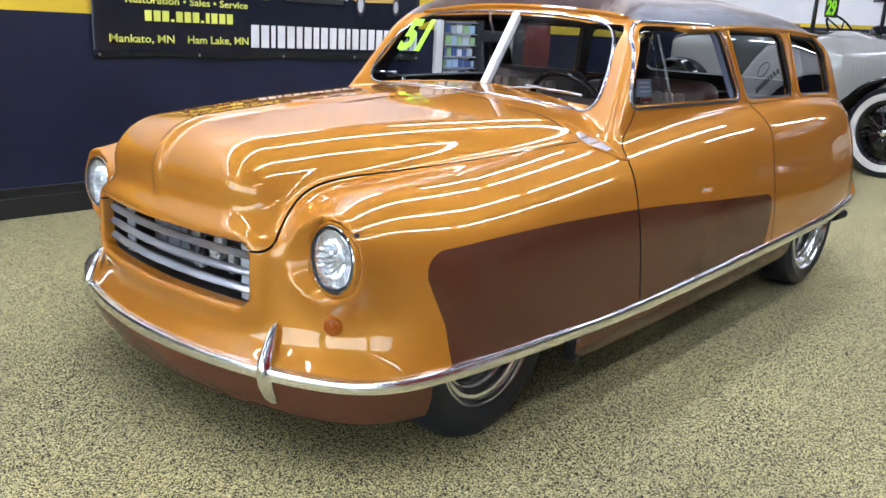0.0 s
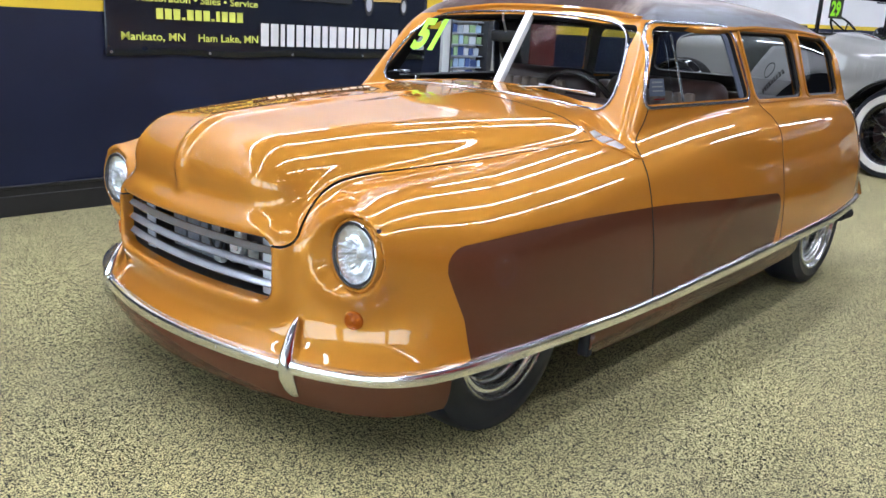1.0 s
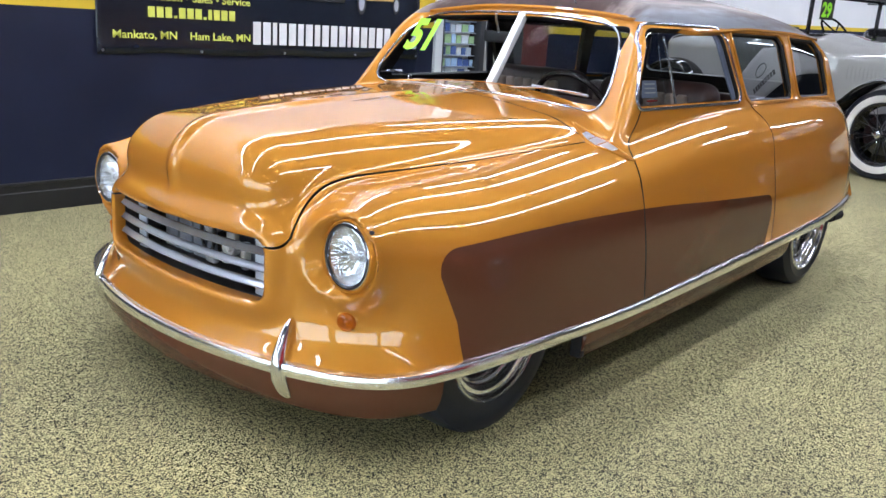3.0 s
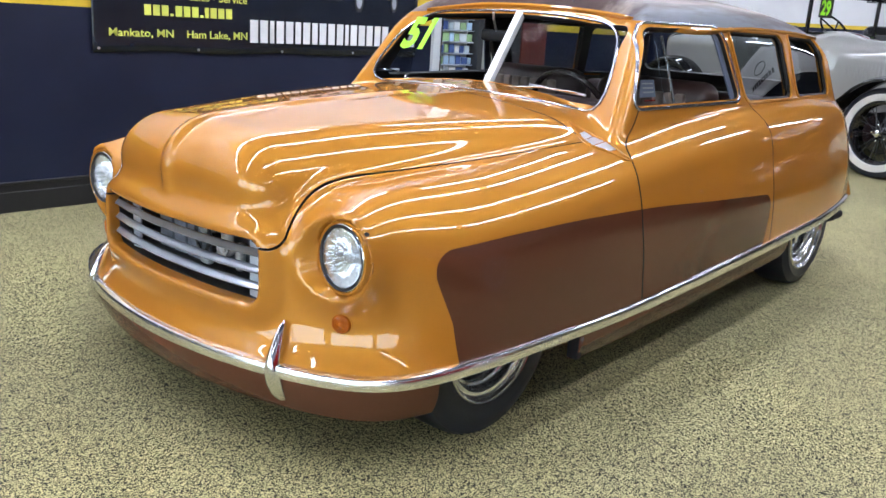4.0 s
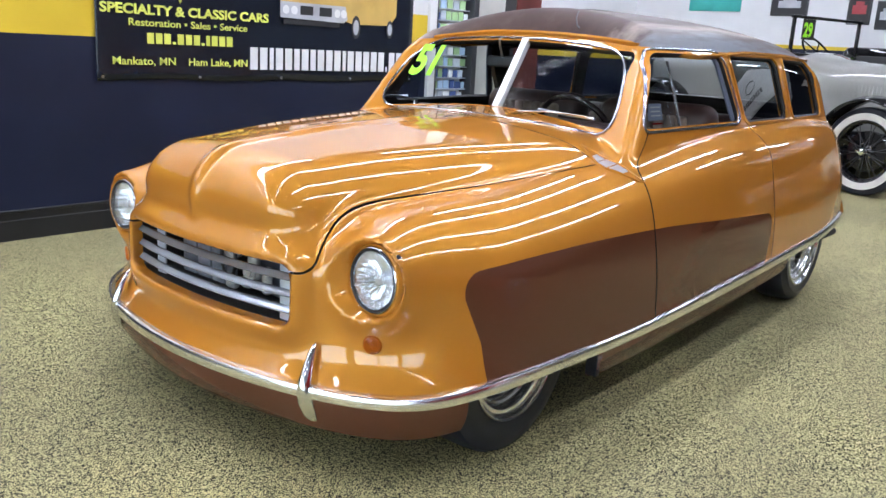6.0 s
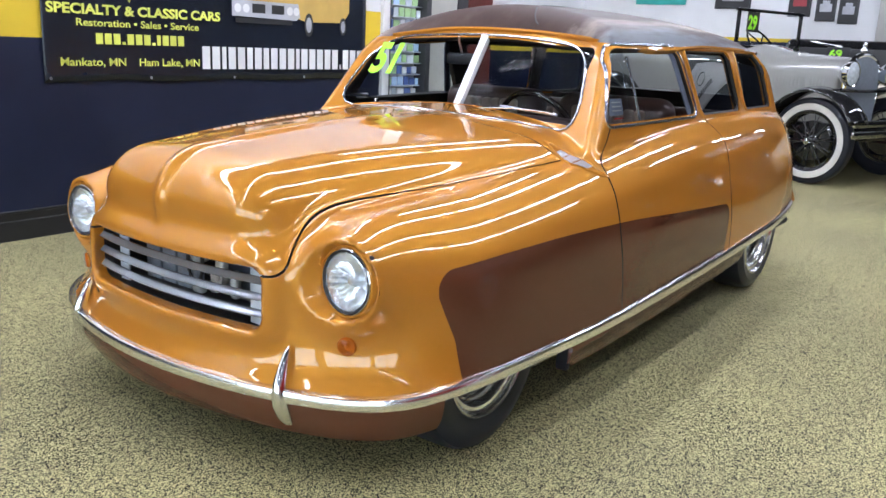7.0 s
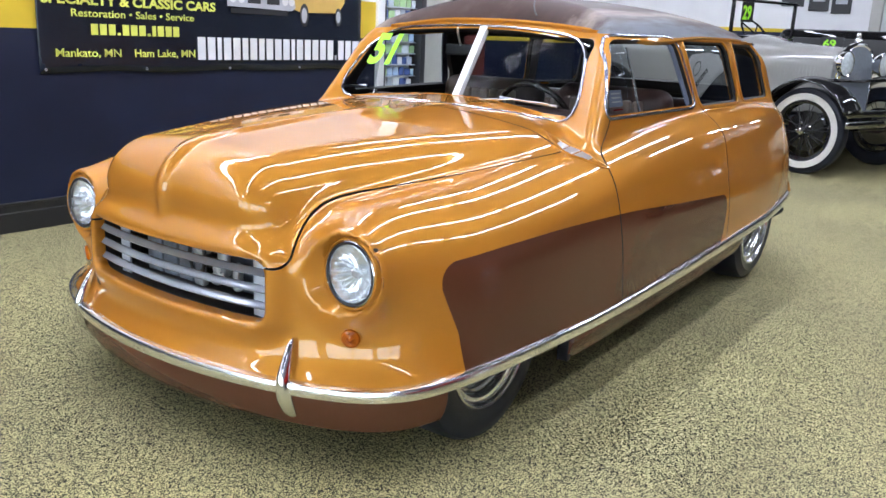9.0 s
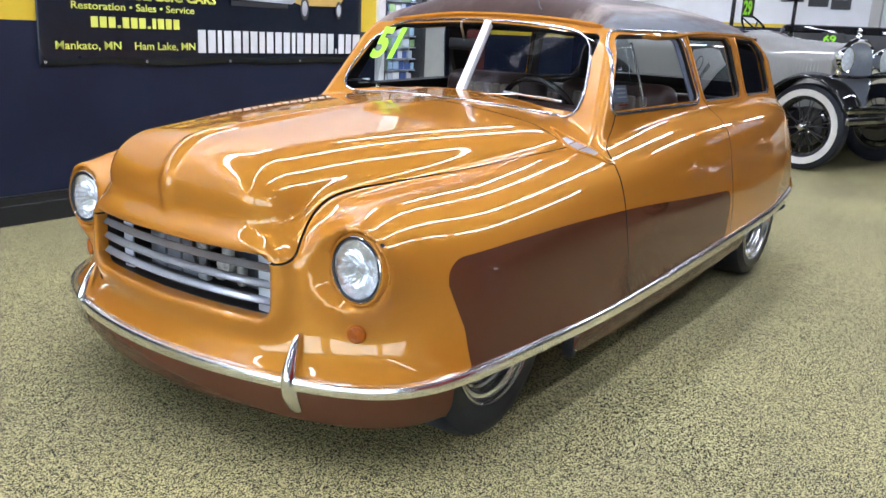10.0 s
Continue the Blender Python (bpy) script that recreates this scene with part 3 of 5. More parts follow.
top_mesh, frame_mesh = cut(HV, HT, roof_line)
def roof_paint():
    """Worn brown metallic roof: a pale worn streak and painted-in tube reflections over the brown."""
    m, nt, b = material("worn_brown_roof_paint")
    v = coords(nt, (0.6, 2.2, 2.2))
    n = noise_tex(nt, v, 2.2, 5, 0.6)
    r = ramp_of(nt, n, [(0.30, (0.034, 0.016, 0.012)), (0.55, (0.062, 0.034, 0.028)), (0.80, (0.115, 0.088, 0.080))])
    # pale worn streak and blurred tube reflections, put into the colour along the edges
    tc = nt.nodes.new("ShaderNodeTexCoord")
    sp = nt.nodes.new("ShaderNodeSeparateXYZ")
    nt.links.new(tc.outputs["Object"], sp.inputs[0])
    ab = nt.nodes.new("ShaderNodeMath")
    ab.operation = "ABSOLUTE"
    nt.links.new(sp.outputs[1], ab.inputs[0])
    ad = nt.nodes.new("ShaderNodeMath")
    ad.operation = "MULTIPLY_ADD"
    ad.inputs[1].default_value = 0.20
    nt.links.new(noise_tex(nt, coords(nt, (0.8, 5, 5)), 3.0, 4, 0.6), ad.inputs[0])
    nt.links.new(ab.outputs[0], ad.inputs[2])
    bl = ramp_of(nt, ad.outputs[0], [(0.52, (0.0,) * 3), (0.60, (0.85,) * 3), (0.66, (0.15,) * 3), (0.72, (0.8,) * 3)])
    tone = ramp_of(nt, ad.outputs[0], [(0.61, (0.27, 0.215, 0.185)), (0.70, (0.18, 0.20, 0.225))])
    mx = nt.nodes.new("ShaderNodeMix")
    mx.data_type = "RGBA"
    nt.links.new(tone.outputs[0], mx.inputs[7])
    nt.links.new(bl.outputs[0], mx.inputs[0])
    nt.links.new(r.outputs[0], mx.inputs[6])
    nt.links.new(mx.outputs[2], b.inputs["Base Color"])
    rr = ramp_of(nt, n, [(0.3, (0.38,) * 3), (0.8, (0.65,) * 3)])
    nt.links.new(rr.outputs[0], b.inputs["Roughness"])
    b.inputs["Metallic"].default_value, b.inputs["Coat Weight"].default_value, b.inputs["Coat Roughness"].default_value = 0.0, 0.03, 0.25
    b.inputs["Specular IOR Level"].default_value = 0.12
    bump(nt, b, noise_tex(nt, coords(nt), 40, 3), 0.06, 0.002)
    return m


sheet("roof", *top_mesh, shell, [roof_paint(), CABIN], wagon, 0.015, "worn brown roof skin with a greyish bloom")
sheet("pillar_frame", *frame_mesh, shell, [ORANGE, CABIN], wagon, 0.03, "orange window pillars and header", None, 1)


# ---- loops and marks that lie on the skins ----
def bisect(f, a, b, n=40):
    """Root of f between a (outside, f > 0) and b (inside)."""
    for _ in range(n):
        m = 0.5 * (a + b)
        a, b = (m, b) if f(m) > 0 else (a, m)
    return 0.5 * (a + b)


def at(f, x, y, z):
    return float(f(np.array([x]), np.array([y]), np.array([z]))[0])


def normal_at(f, p):
    g = grad(f, np.array([p]))[0]
    return Vector(g / np.linalg.norm(g))


def on_front(f, y, z, x0=0.15, x1=0.9):
    return Vector((bisect(lambda x: at(f, x, y, z), x0, x1), y, z))


def on_side(f, x, z, s=-1, y1=0.3):
    ys = np.arange(1.1, y1, -0.004)
    d = f(np.full_like(ys, x), s * ys, np.full_like(ys, z))
    inside = np.nonzero(d < 0)[0]
    if not len(inside):
        return Vector((x, s * float(ys[int(np.argmin(d))]), z))
    i = inside[0]
    return Vector((x, s * bisect(lambda y: at(f, x, s * y, z), float(ys[max(i - 1, 0)]), float(ys[i])), z))


def on_top(f, x, y, z1=0.6):
    return Vector((x, y, bisect(lambda z: at(f, x, y, z), 1.6, z1)))


def rounded_loop(pts, r, per=5):
    """A polygon with rounded corners as a closed row of points."""
    out = []
    n = len(pts)
    for i in range(n):
        p, a, b = Vector(pts[i]), Vector(pts[i - 1]), Vector(pts[(i + 1) % n])
        u, w = (a - p).normalized(), (b - p).normalized()
        d = min(r * 1.4, (a - p).length / 2.2, (b - p).length / 2.2)
        for k in range(per + 1):
            t = k / per
            out.append((p + u * d) * (1 - t) ** 2 + p * 2 * t * (1 - t) + (p + w * d) * t * t)
        for k in range(1, 7):
            t = k / 7
            q0, q1 = p + w * d, b + (p - b).normalized() * min(r * 1.4, (b - p).length / 2.2)
            out.append(q0 * (1 - t) + q1 * t)
    return out


def band(loop, f, width, proud, sink=0.01, closed=True):
    """A flat moulding of some width along a row of points on a skin."""
    pts = [Vector(p) for p in loop]
    n = len(pts)

    def side(i):
        a, c = pts[i - 1] if (i or closed) else pts[0], pts[(i + 1) % n] if (closed or i + 1 < n) else pts[-1]
        t = (c - a).normalized()
        u = normal_at(f, pts[i])
        return t.cross(u).normalized(), u
    w, h = width / 2, proud
    prof = [(-w, -sink), (-w, h * 0.5), (-w * 0.55, h), (w * 0.55, h), (w, h * 0.5), (w, -sink)]
    return sweep(pts, prof, side, closed)


# panes
for nm, (v, t) in panes:
    for s in (-1, 1):
        if nm in ("windscreen", "tailgate_glass"):
            if s > 0:
                continue
            half = (v, t)
        else:
            half, _ = cut(v, t, lambda x, y, z: y * s * -1)
        if nm == "door_glass":
            half, _ = cut(*half, lambda x, y, z: x - 1.950)
            nm2 = "vent_glass"
        else:
            nm2 = nm
        g = grad(shell, half[0])
        n = g / np.linalg.norm(g, axis=1)[:, None]
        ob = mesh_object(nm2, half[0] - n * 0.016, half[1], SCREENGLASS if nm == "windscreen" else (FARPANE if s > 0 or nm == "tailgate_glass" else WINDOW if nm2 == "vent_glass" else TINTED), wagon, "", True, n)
        ob.visible_shadow = False

# windscreen surround, divider, gutter
loop = [Vector((bisect(lambda x: at(shell, x, p.x, p.y), 1.4, 2.4), p.x, p.y)) for p in [Vector((q.x, q.y - SAG * (abs(q.x) / 0.6) ** 2)) for q in rounded_loop([(-0.664, 0.966), (0.552, 0.966), (0.469, 1.265), (-0.583, 1.265)], 0.092)]]
part("windscreen_surround", band(loop, house, 0.010, 0.008, 0.004), SURROUND, wagon, "chrome windscreen surround")
mid = [Vector((bisect(lambda x: at(house, x, 0.0, z), 1.4, 2.4), 0.0, z)) for z in np.linspace(0.975, 1.260, 12)]
part("windscreen_divider", band(mid, house, 0.034, 0.012, 0.02, False), BRIGHT, wagon, "bright metal windscreen divider")
for s in (-1, 1):
    back = (lambda x: float(far_shift(np.array([x]))[0])) if s > 0 else (lambda x: 0.0)
    loop = [on_side(house, p.x + back(p.x), p.y, s) for p in rounded_loop([(1.646, 0.952), (2.568, 0.957), (2.440, 1.253), (1.820, 1.246)], 0.05)]
    part("door_window_frame", band(loop, house, 0.013, 0.006, 0.004), SURROUND, wagon, "satin metal window frame")
    if s < 0:
        post = [on_side(house, 1.955 - 0.11 * (z - 0.968), z, s) for z in (0.968, 1.10, 1.205)]
        part("vent_post", tube(post, 0.0055, n=6), SURROUND, wagon)
    slide = [on_side(house, 2.520 + back(2.45) - 0.112 * k / 8, 0.970 + 0.262 * k / 8, s) - Vector((0, s * 0.018, 0)) for k in range(9)]
    part("window_channel", band(slide, house, 0.040, 0.004, 0.004, False), plain("blue_grey_felt", (0.09, 0.11, 0.16), 0.6), wagon)
    for pts in (REAR_WIN, TAIL_WIN):
        cx, cz = sum(p[0] for p in pts) / 4, sum(p[1] for p in pts) / 4
        wide = [(cx + (p[0] - cx) * 1.035, cz + (p[1] - cz) * 1.07) for p in pts]
        loop = [on_side(house, p.x + back(p.x + 0.2), p.y, s) for p in rounded_loop(wide, 0.045)]
        part("quarter_window_frame", band(loop, house, 0.018, 0.006, 0.004), ORANGE, wagon, "orange painted window frame")
        loop = [on_side(house, p.x + back(p.x + 0.2), p.y, s) - Vector((0, s * 0.012, 0)) for p in rounded_loop(pts, 0.04)]
        part("window_seal", tube(loop, 0.007, True, 6), RUBBER, wagon)
# rain gutter between roof skin and frame, round the front and both sides
rail = []
for k in range(25):
    x = 3.85 - (3.85 - 2.15) * k / 24
    rail.append(on_side(house, x, float(gutter_z(x, 0.66)), -1))
for k in range(1, 40):
    y = -0.60 + 1.06 * k / 40
    z = 1.30
    for _ in range(5):
        x = bisect(lambda q: at(house, q, y, z), 1.4, 2.9)
        z = float(gutter_z(x, y))
    rail.append(Vector((x, y, z)))
for k in range(25):
    x = 2.15 + (3.85 - 2.15) * k / 24
    rail.append(on_side(house, x, float(gutter_z(x, 0.66)), 1))
part("rain_gutter", band(rail, house, 0.016, 0.014, 0.01, False), ORANGE, wagon, "orange rain gutter lip")
seam = [on_top(house, x, -y, 1.2) for x, y in ((2.00, 0.245), (2.02, 0.22), (2.06, 0.19), (2.12, 0.16), (2.22, 0.13), (2.38, 0.09), (2.6, 0.06))]
part("roof_seam", band(seam, house, 0.006, 0.003, 0.004, False), RUBBER, wagon)
# dark headlining under the roof
part("headlining", box(2.08, 3.8, -0.50, 0.50, 1.285, 1.30, 0.006), CABIN, wagon)


# ---- chrome moulding, apron, sills ----
def outline(zf, inset=0.0, front=True):
    """Near-side half of the plan at the moulding, from the front's middle to the tail's middle."""
    pts = []
    for k in range(45):
        a = math.pi / 2 * (k / 44)
        dx, dy = -math.cos(a), -math.sin(a)

        def f(r):
            x = 1.05 + r * dx
            return at(fender, x, r * dy, float(zf(np.array([x]))[0]))
        r = bisect(f, 1.3, 0.2) - inset
        x = 1.05 + r * dx
        pts.append(Vector((x, r * dy, float(zf(np.array([x]))[0]))))
    for x in np.linspace(1.10, 3.8, 46):
        z = float(zf(np.array([x]))[0])
        p = on_side(fender, x, z)
        pts.append(Vector((x, p.y + inset, z)))
    for k in range(1, 26):
        a = math.pi / 2 * k / 25
        dx, dy = math.sin(a), -math.cos(a)

        def f(r):
            x = 3.8 + r * dx
            return at(fender, x, r * dy, float(zf(np.array([x]))[0]))
        r = bisect(f, 1.3, 0.2) - inset
        x = 3.8 + r * dx
        pts.append(Vector((x, r * dy, float(zf(np.array([x]))[0]))))
    return pts


def flip(p):
    return Vector((p.x, -p.y, p.z))


HALF = outline(strip_z)


def run(pts, prof):
    def side(i):
        t = (pts[min(i + 1, len(pts) - 1)] - pts[max(i - 1, 0)])
        o = Vector((-t.y, t.x, 0)).normalized()
        return (-o if RUN_FLIP else o), Vector((0, 0, 1))
    return sweep(pts, prof, side)


MOULD = [(-0.012, -0.021), (0.014, -0.021), (0.0185, -0.0185), (0.0195, -0.010), (0.0185, 0.006), (0.015, 0.0125), (0.007, 0.016), (-0.012, 0.016)]
TALL = [(-0.012, -0.025), (0.012, -0.025), (0.0175, -0.0225), (0.0190, -0.017), (0.0185, 0.006), (0.015, 0.0125), (0.007, 0.016), (-0.012, 0.016)]
RUN_FLIP = True


def between(x0, x1):
    """The near-side outline from x0 to x1, cut exactly at both."""
    out = []
    for a, b in zip(HALF, HALF[1:]):
        for x in (x0, x1):
            if a.x < x <= b.x:
                out.append(a.lerp(b, (x - a.x) / (b.x - a.x)))
        if x0 < b.x < x1:
            out.append(b)
    return sorted(out, key=lambda p: p.x) if x1 < 3.8 else out


nose = [HALF[0]] + between(-1.0, 1.5515)
front_run = [flip(p) for p in reversed(nose[1:])] + nose
part("front_moulding", run(front_run, MOULD), TRIM, wagon, "chrome moulding round the nose")
for s in (-1, 1):
    doorpts = between(1.5545, 2.6835)
    tailpts = between(2.6865, 9.0)
    if s > 0:
        doorpts, tailpts = [flip(p) for p in reversed(doorpts)], [flip(p) for p in reversed(tailpts)]
    part("door_moulding", run(doorpts, TALL), TRIM, wagon, "chrome sill moulding")
    part("tail_moulding", run(tailpts, TALL), TRIM, wagon, "chrome moulding")
# brown apron below the front moulding
APRON = [(-0.002, -0.014), (0.004, -0.030), (0.0, -0.060), (-0.012, -0.095), (-0.034, -0.128), (-0.050, -0.130), (-0.03, -0.090), (-0.014, -0.055), (-0.012, -0.014)]
apron_half = [p for p in HALF if p.x < 0.645]
part("apron", run([flip(p) for p in reversed(apron_half[1:])] + apron_half, APRON), BROWN, wagon, "brown painted front apron")
SILL = [(-0.006, -0.015), (-0.004, -0.05), (-0.014, -0.09), (-0.035, -0.125), (-0.06, -0.13), (-0.06, -0.015)]
for s in (-1, 1):
    sill = [p for p in HALF if 1.22 < p.x < 3.0]
    if s > 0:
        sill = [flip(p) for p in reversed(sill)]
    part("sill_panel", run(sill, SILL), BROWN, wagon, "brown sill panel")
    p = min(sill, key=lambda q: q.x)
    # solid black block in place of the shade inside the open sill end
    part("sill_mouth", box(p.x - 0.003, p.x + 0.02, p.y - 0.060 if s > 0 else p.y + 0.020, p.y - 0.020 if s > 0 else p.y + 0.060, p.z - 0.124, p.z - 0.018, 0.002), DARK, wagon, "dark hollow end of the sill")
# chassis
part("underbody", box(0.62, 4.15, -0.55, 0.55, 0.15, 0.36, 0.04), DARK, wagon)
part("cabin_floor", box(1.6, 4.0, -0.80, 0.80, 0.30, 0.345, 0.01), CABIN, wagon)
part("exhaust_tip", lathe([(0.022, 0.0), (0.027, 0.0), (0.027, 0.16), (0.022, 0.16)], 16, "x", (4.06, -0.755, 0.262), True), DARK, wagon)

# ---- wheels ----
def tyre_profile(r, w, rim):
    h = w / 2
    return [(rim, -h * 0.80), (rim + 0.010, -h * 0.92), (rim + 0.045, -h), (r - 0.045, -h * 0.97), (r - 0.012, -h * 0.82), (r - 0.002, -h * 0.62), (r, -h * 0.30),
            (r, h * 0.30), (r - 0.002, h * 0.62), (r - 0.012, h * 0.82), (r - 0.045, h * 0.97), (rim + 0.045, h), (rim + 0.010, h * 0.92), (rim, h * 0.80)]


def road_wheel(parent, x, y, s, r, grow):
    """A chrome mag wheel of tyre radius r, its rim grow times the front one; s points outwards."""
    w = new("wheel")
    w.parent, w.location = parent, (x, y, r)
    part("tyre", lathe(tyre_profile(r, 0.205, 0.192 * grow), 64, "y", close=True), TYRE, w)
    prof = [(0.190, s * -0.07), (0.196, s * 0.080), (0.200, s * 0.092), (0.1985, s * 0.098), (0.1945, s * 0.1005), (0.1905, s * 0.098), (0.187, s * 0.090), (0.183, s * 0.083), (0.177, s * 0.0795), (0.171, s * 0.080), (0.1665, s * 0.077),
            (0.1635, s * 0.069), (0.1605, s * 0.060), (0.155, s * 0.0545), (0.149, s * 0.0535), (0.1445, s * 0.049), (0.1415, s * 0.038), (0.138, s * 0.022), (0.134, s * 0.010), (0.130, s * -0.07)]
    prof = [(q * grow, d) for q, d in prof]
    part("rim", lathe(prof, 72, "y", close=True), RIM, w, "stepped chrome rim", True, 62)
    bm = lathe([(0.001, s * 0.066), (0.020, s * 0.066), (0.036, s * 0.058), (0.044, s * 0.040), (0.048, s * 0.0), (0.001, s * 0.0)], 32, "y")
    part("hub_cap", bm, CHROME, w)
    for k in range(5):
        a = 2 * math.pi * (k + 0.25) / 5
        bm = bmesh.new()
        c, sn = math.cos(a), math.sin(a)
        rings = []
        for r, hw, d in ((0.030, 0.026, 0.038), (0.07, 0.022, 0.034), (0.11, 0.024, 0.030), (0.137 * grow, 0.034, 0.020)):
            ring = []
            for o, dd in ((-hw, -0.02), (-hw, 0.0), (-hw * 0.4, 0.008), (hw * 0.4, 0.008), (hw, 0.0), (hw, -0.02)):
                ring.append(bm.verts.new((r * c - o * sn, s * (d + dd), r * sn + o * c)))
            rings.append(ring)
        for p, q in zip(rings, rings[1:]):
            for i in range(6):
                bm.faces.new((p[i], p[(i + 1) % 6], q[(i + 1) % 6], q[i]))
        bm.faces.new(rings[0])
        bm.faces.new(rings[-1])
        part("spoke", bm, RIM, w)
    part("brake_disc", lathe([(0.001, s * -0.03), (0.13 * grow, s * -0.03), (0.13 * grow, s * -0.045), (0.001, s * -0.045)], 32, "y"), STEEL, w)
    return w


for x in (AXLE_F, AXLE_R):
    for s in (-1, 1):
        road_wheel(wagon, x, s * (0.700 if x < 2 else 0.745), s, WHEEL_R if x < 2 else 0.318, 1.03 if x < 2 else 1.17)

# ---- front lamps, grille, guards ----
for s in (-1, 1):
    y, z = s * 0.633, 0.600
    lamp = new("headlamp")
    lamp.parent, lamp.matrix_basis = wagon, pose(0.463, y, z, 0, 3, s * 2) @ Matrix.Diagonal((1, 0.9, 0.9, 1))
    part("bezel", lathe([(0.0955, -0.006), (0.0975, -0.009), (0.0995, -0.008), (0.1005, -0.003), (0.0995, 0.05), (0.0955, 0.05)], 64, "x", close=True), CHROME, lamp, "thin chrome lamp ring")
    part("gasket", lathe([(0.0885, -0.002), (0.0905, -0.007), (0.0945, -0.009), (0.0960, -0.006), (0.0960, 0.050), (0.0885, 0.050)], 64, "x", close=True), RUBBER, lamp)
    part("lamp_rim", lathe([(0.1005, -0.003), (0.1030, -0.0075), (0.1075, -0.0065), (0.1120, 0.001), (0.1160, 0.014), (0.1200, 0.04), (0.1200, 0.06), (0.1005, 0.06)], 64, "x", close=True), ORANGE, lamp, "orange painted lamp rim")
    # reflector with radial ribs
    bm = bmesh.new()
    rings = []
    for r, d, rib in ((0.088, 0.004, 0.0), (0.080, 0.022, 0.0028), (0.068, 0.035, 0.0036), (0.052, 0.046, 0.0032), (0.034, 0.054, 0.002), (0.014, 0.058, 0.0)):
        rings.append([bm.verts.new((0.55 * d + rib * 0.8 * math.cos(24 * a), r * math.cos(a), r * math.sin(a))) for a in [2 * math.pi * i / 144 for i in range(144)]])
    for p, q in zip(rings, rings[1:]):
        for i in range(144):
            bm.faces.new((p[i], p[(i + 1) % 144], q[(i + 1) % 144], q[i]))
    bm.faces.new(rings[-1])
    part("reflector", bm, SILVER, lamp, "bright silvered reflector")
    bm = bmesh.new()
    n, rings = 72, []
    for j in range(9):
        r = 0.0895 * j / 8
        ring = []
        for i in range(n):
            a = 2 * math.pi * i / n
            yy, zz = r * math.cos(a), r * math.sin(a)
            flute = 0.0009 * math.cos(yy * 2 * math.pi / 0.016) + 0.0006 * math.cos(zz * 2 * math.pi / 0.05)
            ring.append(bm.verts.new((-0.030 * (1 - (r / 0.0895) ** 2) + flute, yy, zz)))
        rings.append(ring)
    for p, q in zip(rings, rings[1:]):
        for i in range(n):
            bm.faces.new((p[i], p[(i + 1) % n], q[(i + 1) % n], q[i]))
    bmesh.ops.remove_doubles(bm, verts=bm.verts, dist=1e-5)
    lens = part("lens", bm, LENS, lamp, "clear fluted glass lens")
    so = lens.modifiers.new("thick", "SOLIDIFY")
    so.thickness, so.offset = 0.003, 1.0
    part("bulb", lathe([(0.001, 0.01), (0.012, 0.012), (0.016, 0.018), (0.012, 0.030), (0.001, 0.031)], 16, "x"), SATIN, lamp)
    # amber turn lamp
    p = on_front(lower_body, s * 0.632, 0.418)
    nrm = normal_at(lower_body, p)
    turn = new("turn_lamp")
    turn.parent = wagon
    turn.matrix_basis = Matrix.Translation(p) @ nrm.to_track_quat("Z", "Y").to_matrix().to_4x4()
    part("amber_lens", lathe([(0.027, -0.004), (0.0275, 0.004), (0.025, 0.009), (0.021, 0.011), (0.019, 0.0085), (0.016, 0.010), (0.014, 0.0075), (0.011, 0.0095), (0.009, 0.007), (0.006, 0.0095), (0.001, 0.0105)], 32, "z"), AMBER, turn, "amber plastic lens")
    part("lamp_seat", lathe([(0.030, -0.006), (0.031, 0.002), (0.027, 0.003), (0.026, -0.002), (0.001, -0.003)], 32, "z"), ORANGE, turn)
    # bumper guard
    bm = bmesh.new()
    base = [p for p in HALF if abs(p.y + 0.487) < 0.06 and p.x < 1]
    gx = sum(p.x for p in base) / len(base) + 0.006
    rings = []
    for zz, wy, wx, ox in ((0.180, 0.004, 0.004, 0.020), (0.186, 0.014, 0.014, 0.014), (0.205, 0.022, 0.022, 0.004), (0.240, 0.026, 0.028, -0.006), (0.275, 0.024, 0.030, -0.008), (0.310, 0.019, 0.028, -0.002), (0.345, 0.014, 0.022, 0.010), (0.375, 0.010, 0.016, 0.022), (0.395, 0.007, 0.010, 0.032), (0.402, 0.002, 0.003, 0.036)):
        rings.append([bm.verts.new((gx + ox + 0.92 * wx * math.cos(a), s * (0.497 - 0.10 * (zz - 0.29)) + 0.98 * wy * math.sin(a), zz)) for a in [2 * math.pi * k / 16 for k in range(16)]])
    for p, q in zip(rings, rings[1:]):
        for i in range(16):
            bm.faces.new((p[i], p[(i + 1) % 16], q[(i + 1) % 16], q[i]))
    bm.faces.new(rings[0])
    bm.faces.new(rings[-1])
    part("bumper_guard", bm, CHROME, wagon, "chrome bullet bumper guard")

grille = new("grille")
grille.parent = wagon
for zc in (0.566, 0.518, 0.470):
    pts = [Vector((0.352 + 0.26 * y * y, y, zc)) for y in np.linspace(-0.425, 0.425, 33)]
    prof = [(-0.006, -0.013), (0.011, -0.013), (0.015, -0.0115), (0.0155, -0.008), (0.012, -0.0055), (0.008, 0.001), (0.002, 0.009), (-0.003, 0.0125), (-0.008, 0.0115)]
    prof = [(q, h * 0.72) for q, h in prof]

    def side(i, pts=pts):
        t = (pts[min(i + 1, 32)] - pts[max(i - 1, 0)]).normalized()
        return Vector((-abs(t.y), t.x * (1 if t.y > 0 else -1), 0)).normalized(), Vector((0, 0, 1))
    part("grille_bar", sweep(pts, prof, side), BARS, grille, "curved brushed metal grille bar")
for s in (-1, 1):
    yb = 0.285 if s > 0 else -0.352
    part("grille_bracket", box(0.390, 0.396, yb - 0.024, yb + 0.024, 0.432, 0.612, 0.002), BRACKET, grille, "pale blue-grey bracket")
